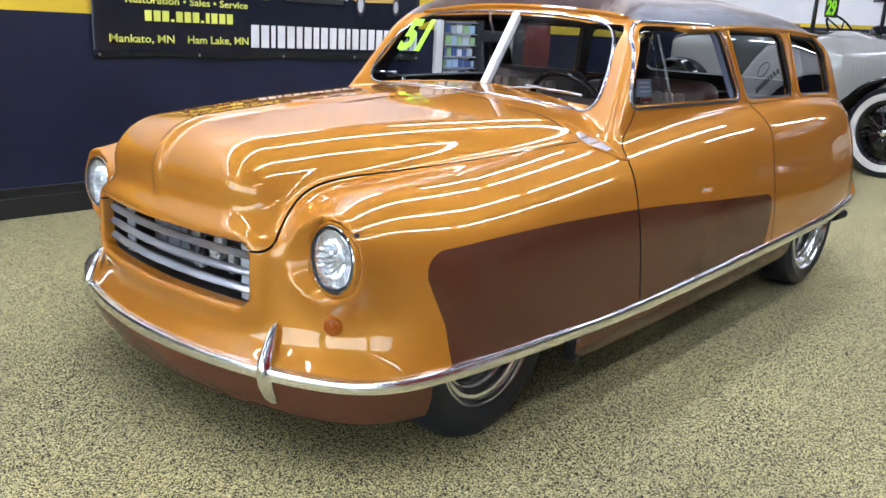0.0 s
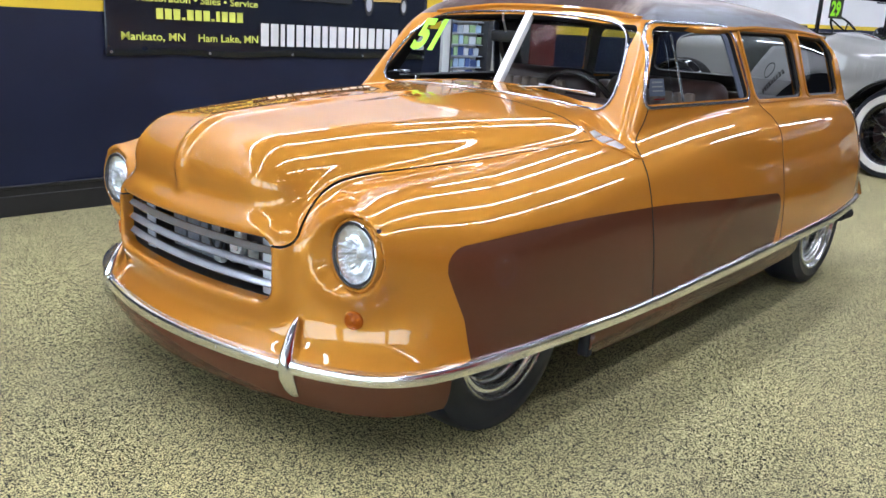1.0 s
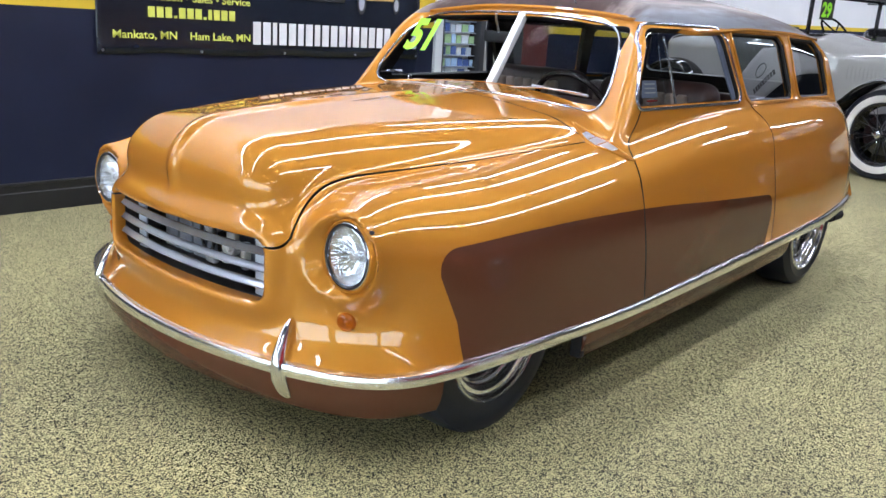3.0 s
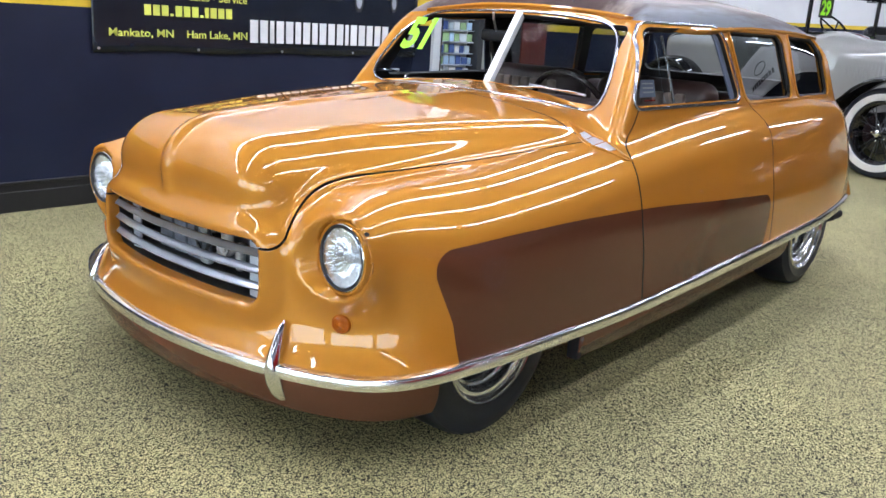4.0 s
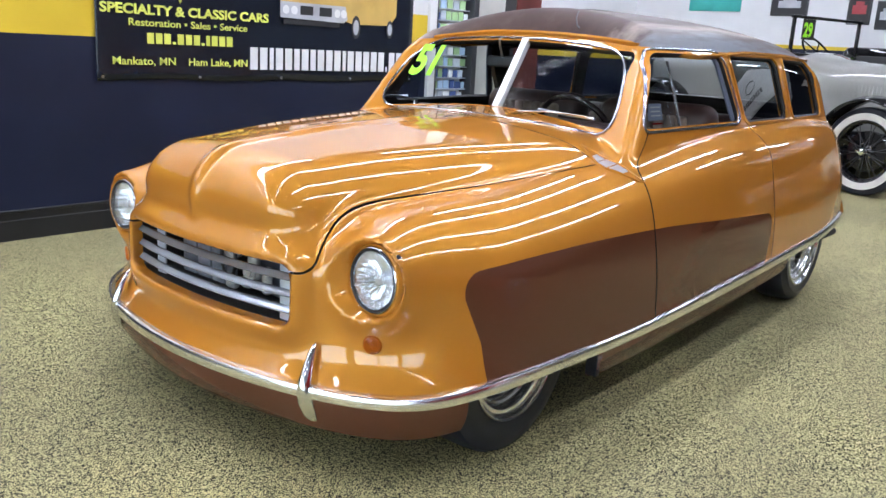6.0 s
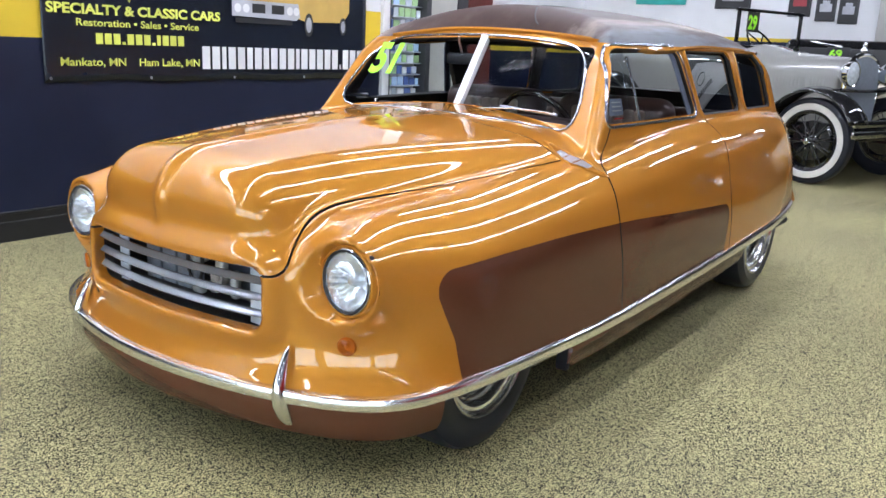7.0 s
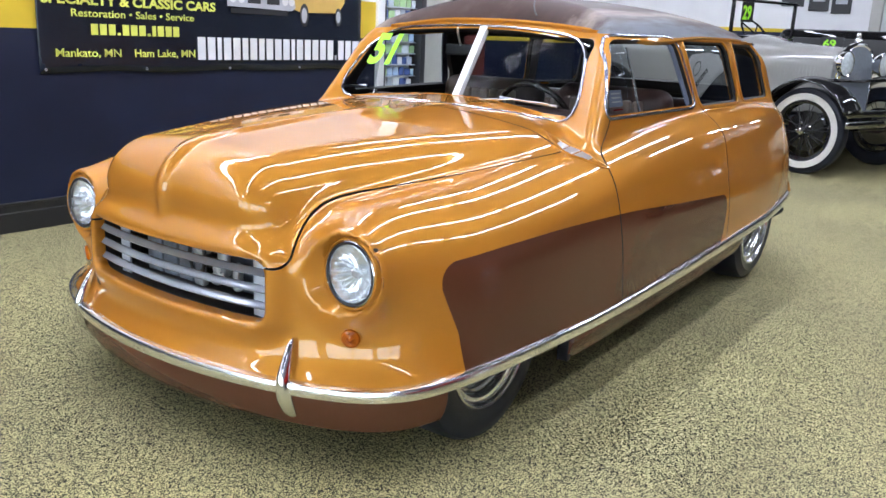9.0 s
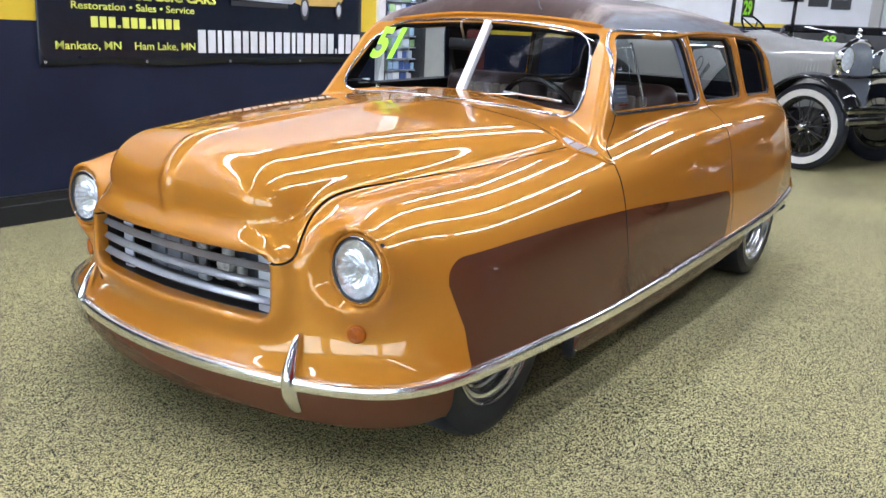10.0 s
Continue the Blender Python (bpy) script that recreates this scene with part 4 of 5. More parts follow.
# what shows behind the bars
part("radiator", box(0.62, 0.66, -0.30, 0.30, 0.42, 0.66, 0.01), DARK, wagon)
for y0, y1 in ((0.215, 0.290), (0.135, 0.205), (0.055, 0.125), (0.0, 0.045)):
    part("core_plate", box(0.475, 0.487, y0, y1, 0.425, 0.625, 0.004), RADIATOR, wagon)
part("bay_panel", box(0.515, 0.53, -0.345, -0.045, 0.425, 0.625, 0.006), BAYGREY, wagon)
part("shroud", box(0.60, 0.62, -0.36, 0.36, 0.43, 0.63, 0.01), DARK, wagon)
for y0, y1, z0, z1, x in ((-0.125, -0.085, 0.50, 0.575, 0.455), (-0.085, -0.045, 0.445, 0.485, 0.46), (-0.02, 0.03, 0.43, 0.47, 0.455), (-0.20, -0.165, 0.575, 0.60, 0.46), (-0.165, -0.135, 0.44, 0.53, 0.47)):
    part("engine_casting", box(x, x + 0.03, y0, y1, z0, z1, 0.012, 3), ENGINE, wagon)
for y, z, r in ((-0.005, 0.565, 0.034), (-0.10, 0.505, 0.028)):
    part("pulley", lathe([(0.001, 0.0), (r * 0.4, 0.0), (r * 0.5, 0.008), (r * 0.8, 0.008), (r, 0.0), (r, 0.006), (r - 0.006, 0.012), (r, 0.02), (r, 0.03), (0.001, 0.03)], 24, "x", (0.452, y, z)), ENGINE, wagon)
part("fan_belt", tube([(0.448, -0.005 + 0.036 * math.cos(a), 0.535 + 0.062 * math.sin(a)) for a in [2 * math.pi * k / 24 for k in range(24)]], 0.006, True, 6), RUBBER, wagon)
part("coolant_pipe", tube([(0.47, 0.06, 0.615), (0.455, 0.0, 0.60), (0.455, -0.06, 0.605), (0.47, -0.12, 0.59)], 0.011), CHROME, wagon, "bright coolant pipe")
part("hose", tube([(0.55, 0.16, 0.50), (0.50, 0.10, 0.55), (0.49, 0.02, 0.53), (0.52, -0.06, 0.56), (0.56, -0.14, 0.52)], 0.014), DARK, wagon)

# ---- cowl intake, wipers, mirror ----
for s in (-1, 1):
    upper = [(1.500, 0.605), (1.510, 0.66), (1.500, 0.72), (1.500, 0.78), (1.500, 0.82), (1.520, 0.850)]
    lower = [(1.490, 0.840), (1.437, 0.788), (1.415, 0.758), (1.432, 0.714), (1.472, 0.655)]
    ring = [on_top(lower_body, x, s * y) for x, y in upper + lower]
    intake = new("cowl_intake")
    intake.parent = wagon
    part("rim", band(ring, lower_body, 0.008, 0.006), ORANGE, intake, "orange painted intake lip")
    for y0, y1 in ((0.668, 0.704), (0.712, 0.752), (0.760, 0.800)):
        quad = []
        for y, which in ((y0, 1), (y1, 1), (y1, 0), (y0, 0)):
            src = upper if which else list(reversed(lower))
            x = float(np.interp(y, [p[1] for p in src], [p[0] for p in src]))
            quad.append(on_top(lower_body, x + (-0.008 if which else 0.008), s * y) + Vector((0, 0, 0.003)))
        bm = bmesh.new()
        bm.faces.new([bm.verts.new(q) for q in quad])
        ex = bmesh.ops.extrude_face_region(bm, geom=bm.faces[:])
        bmesh.ops.translate(bm, verts=[v for v in ex["geom"] if isinstance(v, bmesh.types.BMVert)], vec=(0, 0, -0.006))
        part("louvre", bm, SATIN, intake, "pale metal louvre")
for y0, y1, s in ((-0.13, -0.50, 1), (0.39, 0.56, 1)):
    wiper = new("wiper")
    wiper.parent = wagon
    x0 = float(screen_x(np.array([y0]), np.array([0.97]))[0]) - 0.03
    x1 = float(screen_x(np.array([y1]), np.array([0.985]))[0]) - 0.03
    part("pivot", lathe([(0.016, 0.0), (0.014, 0.012), (0.010, 0.028), (0.001, 0.032)], 20, "z", (x0, y0, 0.945)), CHROME, wiper)
    part("arm", tube([(x0, y0, 0.972), (x0 * 0.5 + x1 * 0.5, (y0 + y1) / 2, 0.988), (x1, y1, 0.985)], 0.004), CHROME, wiper)
    part("blade", tube([(x0 * 0.7 + x1 * 0.3 + 0.012, y0 * 0.7 + y1 * 0.3, 0.990), (x1 + 0.012, y1 * 1.05, 0.978)], 0.005), SATIN, wiper)
bm = box(1.985, 2.010, 0.045, 0.215, 1.135, 1.185, 0.012, 3)
mirror = part("rear_mirror", bm, STEEL, wagon, "grey interior mirror")
part("mirror_stem", tube([(1.99, 0.13, 1.18), (1.965, 0.13, 1.23), (1.955, 0.125, 1.255)], 0.005), SATIN, wagon)

# ---- cabin ----
part("dashboard", box(1.90, 2.02, -0.66, 0.66, 0.78, 0.945, 0.035, 3), VINYL, wagon)
steering = new("steering_wheel")
steering.parent, steering.matrix_basis = wagon, pose(2.064, -0.235, 0.878, 0, 62, 0)
part("rim", tube([(0.178 * math.cos(a), 0.178 * math.sin(a), 0) for a in [2 * math.pi * k / 48 for k in range(48)]], 0.0125, True, 10), plain("dark_wheel_rim", (0.02, 0.014, 0.012), 0.18, 0, 0.2), steering)
part("hub", lathe([(0.001, -0.02), (0.04, -0.018), (0.045, 0.0), (0.03, 0.02), (0.001, 0.024)], 24, "z"), SATIN, steering)
for a in (0.3, math.pi - 0.3, -math.pi / 2):
    part("spoke", tube([(0, 0, 0), (0.17 * math.cos(a + math.pi / 2), 0.17 * math.sin(a + math.pi / 2), 0)], 0.008, flat=0.5), SATIN, steering)
part("column", tube([(1.90, -0.235, 0.78), (2.06, -0.235, 0.870)], 0.02), STEEL, wagon)


def bench(x, top, name):
    seat = new(name)
    seat.parent = wagon
    for s in (-1, 1):
        bm = box(x, x + 0.16, s * 0.34 - 0.29, s * 0.34 + 0.29, 0.50, top, 0.07, 4)
        part("backrest", bm, VINYL, seat, "brown vinyl backrest")
        for k in range(7):
            y = s * 0.34 - 0.16 + 0.32 * k / 6
            part("pleat", box(x - 0.018, x + 0.05, y - 0.026, y + 0.026, 0.55, top - 0.055, 0.016, 3), TAN, seat, "tan vinyl pleat")
    part("cushion", box(x - 0.46, x + 0.06, -0.64, 0.64, 0.40, 0.62, 0.06, 3), VINYL, seat)
    return seat


bench(2.52, 1.02, "front_seat")
bench(3.45, 0.93, "rear_seat")


def decal(name, corners, mat, parent, label, th=0.0008):
    """A thin sticker whose corners lie on the inside of a pane."""
    bm = bmesh.new()
    f = bm.faces.new([bm.verts.new(c) for c in corners])
    f.normal_update()
    ex = bmesh.ops.extrude_face_region(bm, geom=[f])
    bmesh.ops.translate(bm, verts=[v for v in ex["geom"] if isinstance(v, bmesh.types.BMVert)], vec=f.normal * th)
    return part(name, bm, mat, parent, label, False)


INSIDE = Vector((0, 0.022, 0))
STICKER = plain("faded_print_film", (0.13, 0.15, 0.20), 0.4)
decal("sticker", [on_side(house, x, z) + INSIDE for x, z in ((1.745, 0.990), (1.865, 0.990), (1.865, 1.050), (1.765, 1.050))], STICKER, wagon, "small grey printed window sticker")
for z in (1.005, 1.020, 1.035):
    decal("sticker_line", [on_side(house, x, z2) + INSIDE - Vector((0, 0.0015, 0)) for x, z2 in ((1.775, z), (1.850, z), (1.850, z + 0.005), (1.775, z + 0.005))], GREYPANEL, wagon, "pale bars of small print")
decal("sticker_line", [on_side(house, x, z) + INSIDE for x, z in ((1.78, 0.976), (1.86, 0.976), (1.86, 0.981), (1.78, 0.981))], RED, wagon, "small red printed bar")
# painted year on the screen's far half
def on_screen(y, z):
    return Vector((bisect(lambda x: at(house, x, y, z), 1.4, 2.4), y, z))


org = on_screen(0.468, 1.085)
xaxis = (on_screen(0.335, 1.085) - org).normalized()
zaxis = xaxis.cross(on_screen(0.43, 1.20) - on_screen(0.43, 1.085)).normalized()
yaxis = zaxis.cross(xaxis).normalized()
m = Matrix((xaxis, yaxis, zaxis)).transposed().to_4x4()
m.translation = org + zaxis * 0.009
text_mesh("51", 0.208, GREEN, wagon, m @ Matrix(((1, 0.28, 0, 0), (0, 1, 0, 0), (0, 0, 1, 0), (0, 0, 0, 1))), "painted_year", "fluorescent green painted figures 51", 0.0006, 0.008, 0.62)


# ---- floor, walls, ceiling ----
def structure(name, bm, mat, label, category="wall", smooth=False):
    return tagged(part(name, bm, mat, None, "", smooth), label, category, "", "structure")


WEST, EAST, SOUTH, NORTH = -8.0, 11.5, -9.0, 2.71
DEEP = 4.6        # the north side steps back beyond the door column
FAR = 20.0        # the hall runs on past the east wall on its south side
structure("floor", box(WEST, FAR, SOUTH, DEEP + 0.15, -0.1, 0.0), FLOOR, "speckled olive and black rubber showroom flooring", "floor")
structure("ceiling", box(WEST, FAR, SOUTH, DEEP + 0.15, CEIL, CEIL + 0.1), CEILMAT, "grey panel ceiling", "ceiling")


def banded_wall(name, x0, x1, y0, y1, upper=WHITE):
    """A wall painted navy, yellow and white from the floor up, on a black base."""
    structure(name, box(x0, x1, y0, y1, 0.0, 1.155), NAVY, "navy painted lower wall")
    structure(name + "_band", box(x0, x1, y0, y1, 1.155, 1.45), YELLOW, "yellow painted band along the wall")
    structure(name + "_top", box(x0, x1, y0, y1, 1.45, CEIL), upper, "painted upper wall")


banded_wall("wall_north", WEST, 4.38, NORTH, NORTH + 0.15)
banded_wall("wall_north_right", 6.02, EAST, DEEP, DEEP + 0.15)
structure("wall_step", box(5.90, 6.02, NORTH + 0.15, DEEP + 0.15, 0.0, CEIL), WHITE, "white painted wall where the room steps back")
structure("wall_east", box(EAST, EAST + 0.15, -0.3, DEEP + 0.15, 0.0, 1.435), NAVY, "navy painted lower wall")
structure("wall_east_band", box(EAST, EAST + 0.15, -0.3, DEEP + 0.15, 1.435, 1.485), YELLOW, "thin yellow painted band along the wall")
structure("wall_east_top", box(EAST, EAST + 0.15, -0.3, DEEP + 0.15, 1.485, CEIL), WHITE, "white painted upper wall")
banded_wall("wall_south", WEST, FAR, SOUTH - 0.15, SOUTH, GREYWALL)
# west front, out of view: three windows added to brighten the wagon's nose
structure("wall_west", box(WEST - 0.15, WEST, SOUTH, NORTH + 0.3, 0.0, 0.30), WHITE, "white painted wall below the shop windows")
structure("wall_west_top", box(WEST - 0.15, WEST, SOUTH, NORTH + 0.3, 3.20, CEIL), WHITE, "white painted wall over the shop windows")
FILL_OPENINGS = [(-8.6, -5.1), (-4.8, -1.3), (-1.0, 2.5)]
edges = [SOUTH] + [v for w in FILL_OPENINGS for v in w] + [NORTH + 0.3]
for k, (ya, yb) in enumerate(zip(edges[::2], edges[1::2])):
    structure("wall_west_pier_%d" % (k + 1), box(WEST - 0.15, WEST, ya, yb, 0.30, 3.20), WHITE, "white painted pier between shop windows")
FILL_GLASS = pane_glass("shop_window_glass", (0.95, 0.97, 0.97), 0.0)
for k, (ya, yb) in enumerate(FILL_OPENINGS):
    win = thing("window_%d" % (k + 1), "tall shop window with a grey metal frame", "window", (WEST - 0.08, 0, 0), 0, "", "structure")
    for za, zb in ((0.30, 0.36), (3.14, 3.20)):
        part("window_rail", box(-0.03, 0.03, ya, yb, za, zb, 0.004), STEEL, win)
    for y in (ya + 0.03, (ya + yb) / 2, yb - 0.03):
        part("window_stile", box(-0.03, 0.03, y - 0.03, y + 0.03, 0.36, 3.14, 0.004), STEEL, win)
    for y0, y1 in ((ya + 0.06, (ya + yb) / 2 - 0.03), ((ya + yb) / 2 + 0.03, yb - 0.06)):
        pane = part("pane", box(-0.003, 0.003, y0, y1, 0.36, 3.14), FILL_GLASS, win)
        pane.visible_shadow = False
structure("wall_far", box(FAR, FAR + 0.15, SOUTH, -0.15, 0.0, CEIL), NAVY, "dark navy wall at the hall's far end")
structure("wall_return", box(EAST + 0.15, FAR, -0.3, -0.15, 0.0, CEIL), NAVY, "dark navy wall around the corner")
structure("baseboard", box(WEST, 4.38, NORTH - 0.012, NORTH, 0.0, 0.118, 0.004), BASEBLACK, "black vinyl base along the wall", "baseboard")
structure("baseboard_cap", box(WEST, 4.38, NORTH - 0.016, NORTH, 0.160, 0.176, 0.003), BASEBLACK, "black trim line above the base", "baseboard")
structure("wall_foot", box(WEST, 4.38, NORTH - 0.006, NORTH, 0.118, 0.160), BASEBLACK, "black painted foot of the wall", "baseboard")

# glazed display, grey panel and red-brown door beyond the banner
structure("trim", box(4.38, 4.47, NORTH - 0.03, NORTH + 0.15, 0, CEIL, 0.006), WHITE, "white door trim", "trim")
structure("trim_dark", box(4.47, 4.51, NORTH - 0.01, NORTH + 0.15, 0, CEIL, 0.004), STEEL, "dark metal window frame", "trim")
structure("trim_mullion", box(4.99, 5.06, NORTH - 0.01, NORTH + 0.15, 0, CEIL, 0.004), STEEL, "dark metal window mullion", "trim")
structure("door_panel", box(5.06, 5.46, NORTH, NORTH + 0.15, 0, CEIL, 0.003), GREYPANEL, "grey door panel", "door")
structure("door_frame", box(5.46, 5.62, NORTH - 0.01, NORTH + 0.15, 0, CEIL, 0.004), STEEL, "dark door frame", "door")
structure("door_red", box(5.62, 6.02, NORTH - 0.02, NORTH + 0.15, 0, CEIL, 0.006), REDBROWN, "red-brown painted column", "door")
rack = thing("brochure_rack", "rack of small printed cards behind a dark-framed window", "rack", (0, 0, 0))
part("back_panel", box(4.51, 4.99, NORTH + 0.12, NORTH + 0.14, 0.0, 2.3), PAPER, rack)
CARDS = [plain("card_sky", (0.45, 0.62, 0.85), 0.4), plain("card_white", (0.82, 0.84, 0.87), 0.4), plain("card_green", (0.36, 0.55, 0.28), 0.4), plain("card_navy", (0.07, 0.12, 0.32), 0.4), plain("card_grey", (0.50, 0.56, 0.64), 0.4), plain("card_pale", (0.70, 0.76, 0.84), 0.4)]
rng = random.Random(5)
for j in range(16):
    z = 0.55 + j * 0.098
    part("shelf", box(4.51, 4.99, NORTH + 0.045, NORTH + 0.12, z - 0.012, z - 0.004), BRACKET, rack)
    x = 4.52
    while x < 4.95:
        w = rng.uniform(0.05, 0.09)
        part("card", box(x, min(x + w, 4.985), NORTH + 0.06, NORTH + 0.066, z, z + rng.uniform(0.055, 0.08)), rng.choice(CARDS), rack)
        x += w + 0.012

# strip lights, among them the unseen rows added as wall fill
lamp = None
for y, xa, xb, pitch in TUBE_ROWS:
    x = xa
    while x + 2.4 <= xb:
        if lamp is None:
            lamp = thing("strip_light", "white fluorescent strip light fixed to the ceiling", "ceiling light", (x, y, CEIL), 0, "ceiling strip lights")
            part("housing", box(0, 2.4, -0.08, 0.08, -0.055, 0.0, 0.01), LAMPWHITE, lamp)
            for dy in (-0.042, 0.042):
                part("tube", lathe([(0.001, 0.03), (0.029, 0.03), (0.029, 2.37), (0.001, 2.37)], 10, "x", (0, dy, -0.088)), TUBEMAT, lamp)
        else:
            copy_thing(lamp, pose(x, y, CEIL))
        x += pitch

# ---- banner on the wall ----
banner = thing("wall_banner", "black vinyl banner with yellow and white lettering on the wall", "banner")
BX0, BX1, BZ0, BZ1, BY = 1.45, 4.18, 0.905, 1.80, NORTH - 0.012
bm = bmesh.new()
nx, nz = 64, 18
grid = []
for i in range(nx + 1):
    col = []
    for j in range(nz + 1):
        u, v = i / nx, j / nz
        sag = 0.006 * math.sin(u * 40) * (1 - v) ** 2 + 0.004 * math.sin(u * 13 + 2 * v)
        z = BZ0 + (BZ1 - BZ0) * v + (0.012 * math.sin(u * math.pi * 3) ** 2 - 0.004) * (1 - v)
        col.append(bm.verts.new((BX0 + (BX1 - BX0) * u, BY - 0.004 + sag * 0.6, z)))
    grid.append(col)
for i in range(nx):
    for j in range(nz):
        bm.faces.new((grid[i][j], grid[i + 1][j], grid[i + 1][j + 1], grid[i][j + 1]))
sheet_ob = part("cloth", bm, BLACKVINYL, banner)
so = sheet_ob.modifiers.new("thick", "SOLIDIFY")
so.thickness = 0.001
for k in range(5):
    part("grommet", lathe([(0.004, 0.0), (0.008, 0.0), (0.008, -0.003), (0.004, -0.003)], 16, "y", (BX0 + 0.03 + (BX1 - BX0 - 0.06) * k / 4, BY - 0.013, BZ0 + 0.022), True), SATIN, banner)


def wall_text(body, x0, x1, z0, cap, mat, bold=0.0):
    """Lettering on the banner between x0 and x1, with its capitals cap high on the line z0."""
    size = cap / 0.69

    def extent(txt):
        ob = text_mesh(txt, size, mat, None, Matrix.Identity(4), "probe", "", 0.0006, bold)
        xs = [v.co.x for v in ob.data.vertices]
        bpy.data.objects.remove(ob)
        return min(xs), max(xs)
    words = body.split(" ")
    lo, hi = extent(body)
    k = (x1 - x0) / (hi - lo)
    for i, word in enumerate(words):
        a, b = extent(word)
        start = extent(" ".join(words[:i + 1]))[1] - (b - a) - lo
        m = Matrix.Translation((x0, BY - 0.0145, z0)) @ Matrix.Rotation(math.pi / 2, 4, "X") @ Matrix.Diagonal((k, 1, 1, 1)) @ Matrix.Translation((start - a, 0, 0))
        text_mesh(word, size, mat, banner, m, "lettering", "", 0.0006, bold)


def bar_text(x0, x1, z0, cap, widths, mat, gap=0.3):
    """Plain upright bars in place of lettering that is not spelt out."""
    total = sum(widths) + gap * (len(widths) - 1)
    k = (x1 - x0) / total
    x = x0
    for w in widths:
        h = cap if w > 0.55 else cap * 0.25
        part("letter_bar", box(x, x + w * k, BY - 0.0155, BY - 0.0140, z0, z0 + h), mat, banner, "", False)
        x += (w + gap) * k


wall_text("SPECIALTY & CLASSIC CARS", 1.475, 2.70, 1.302, 0.055, LIME, 0.003)
wall_text("Restoration • Sales • Service", 1.655, 2.52, 1.232, 0.042, LIME, 0.001)
bar_text(1.775, 2.40, 1.128, 0.064, [1, 1, 1, 0.5, 1, 1, 1, 0.5, 0.6, 1, 1, 1], LIME, 0.28)
wall_text("Mankato, MN", 1.545, 1.970, 1.000, 0.046, LIME, 0.001)
wall_text("Ham Lake, MN", 2.065, 2.522, 1.000, 0.046, LIME, 0.001)
bar_text(2.545, 4.150, 0.982, 0.150, [1, 1, 0.56, 1, 1, 0.8, 1, 0.8, 1, 1, 1, 0.56, 1, 1, 1, 1, 1, 0.3, 1, 1, 1.3], LETTER, 0.30)
bar_text(1.50, 2.75, 1.53, 0.20, [1, 1, 0.6, 1, 1, 1], LIME, 0.3)
# picture of a yellow coupe printed on the banner, as plain flat shapes
PRINT_Y = plain("printed_yellow", (0.55, 0.36, 0.10), 0.4)
PRINT_D = plain("printed_dark", (0.02, 0.02, 0.022), 0.4)
PRINT_S = plain("printed_silver", (0.45, 0.46, 0.50), 0.4)


def print_patch(pts, mat, lift):
    bm = bmesh.new()
    bm.faces.new([bm.verts.new((x, BY - 0.0140 - lift, z)) for x, z in pts])
    ex = bmesh.ops.extrude_face_region(bm, geom=bm.faces[:])
    bmesh.ops.translate(bm, verts=[v for v in ex["geom"] if isinstance(v, bmesh.types.BMVert)], vec=(0, 0.0006, 0))
    part("print", bm, mat, banner, "", False)


def disc(x, z, rx, rz, n=20):
    return [(x + rx * math.cos(2 * math.pi * k / n), z + rz * math.sin(2 * math.pi * k / n)) for k in range(n)]


print_patch([(2.010, 1.378), (2.035, 1.425), (1.985, 1.425)], LIME, 0.0)
print_patch([(2.80, 1.45), (2.80, 1.52), (2.95, 1.60), (3.40, 1.62), (3.62, 1.70), (3.85, 1.70), (3.97, 1.58), (3.97, 1.42), (3.90, 1.34), (3.50, 1.33), (3.38, 1.36)], PRINT_Y, 0.0)
print_patch([(2.80, 1.345), (2.80, 1.455), (3.42, 1.455), (3.44, 1.36), (3.40, 1.335)], PRINT_S, 0.0008)
print_patch([(2.98, 1.372), (2.98, 1.435), (3.10, 1.435), (3.10, 1.372)], PRINT_D, 0.0016)
print_patch([(3.16, 1.372), (3.16, 1.435), (3.28, 1.435), (3.28, 1.372)], PRINT_D, 0.0016)
for x in (2.85, 2.925, 3.335, 3.40):
    print_patch(disc(x, 1.40, 0.030, 0.030), LETTER, 0.0024)
print_patch([(2.83, 1.30), (2.83, 1.335), (3.36, 1.335), (3.36, 1.30)], PRINT_D, 0.0008)
for x, r in ((3.53, 0.075), (3.90, 0.06)):
    print_patch(disc(x, 1.31, r * 0.62, r * 1.15), PRINT_D, 0.0008)
    print_patch(disc(x, 1.31, r * 0.38, r * 0.75), PRINT_S, 0.0016)

# ---- framed pictures on the east wall, corner post ----
REDPRINT = plain("red_print", (0.35, 0.04, 0.05), 0.4)
def picture(y, z, w, h, mat):
    p = thing("framed_picture", "dark framed picture of a vintage car on the white wall", "picture", (EAST, y, z), 0, "pictures on the wall")
    part("frame", box(-0.02, 0, -w / 2, w / 2, -h / 2, h / 2, 0.004), STEEL, p)
    part("print", box(-0.024, -0.020, -w / 2 + 0.02, w / 2 - 0.02, -h / 2 + 0.02, h / 2 - 0.02), PRINT_D, p)
    part("print_shape", box(-0.027, -0.024, -w * 0.3, w * 0.3, -h * 0.16, h * 0.12, 0.001), mat, p)
    part("print_shape", box(-0.027, -0.024, -w * 0.18, w * 0.18, h * 0.12, h * 0.24, 0.001), mat, p)


for y, z, w, h, mat in ((2.195, 2.045, 0.52, 0.33, PRINT_S), (1.26, 1.99, 0.30, 0.41, REDPRINT), (0.915, 1.915, 0.26, 0.37, PRINT_S), (0.625, 1.885, 0.25, 0.37, PRINT_S)):
    picture(y, z, w, h, mat)
sign = thing("teal_sign", "flat teal sign on the white wall", "sign", (EAST, 3.30, 1.99))
part("board", box(-0.02, 0, -0.40, 0.40, -0.06, 0.26, 0.004), plain("teal_print", (0.05, 0.42, 0.38), 0.4), sign)
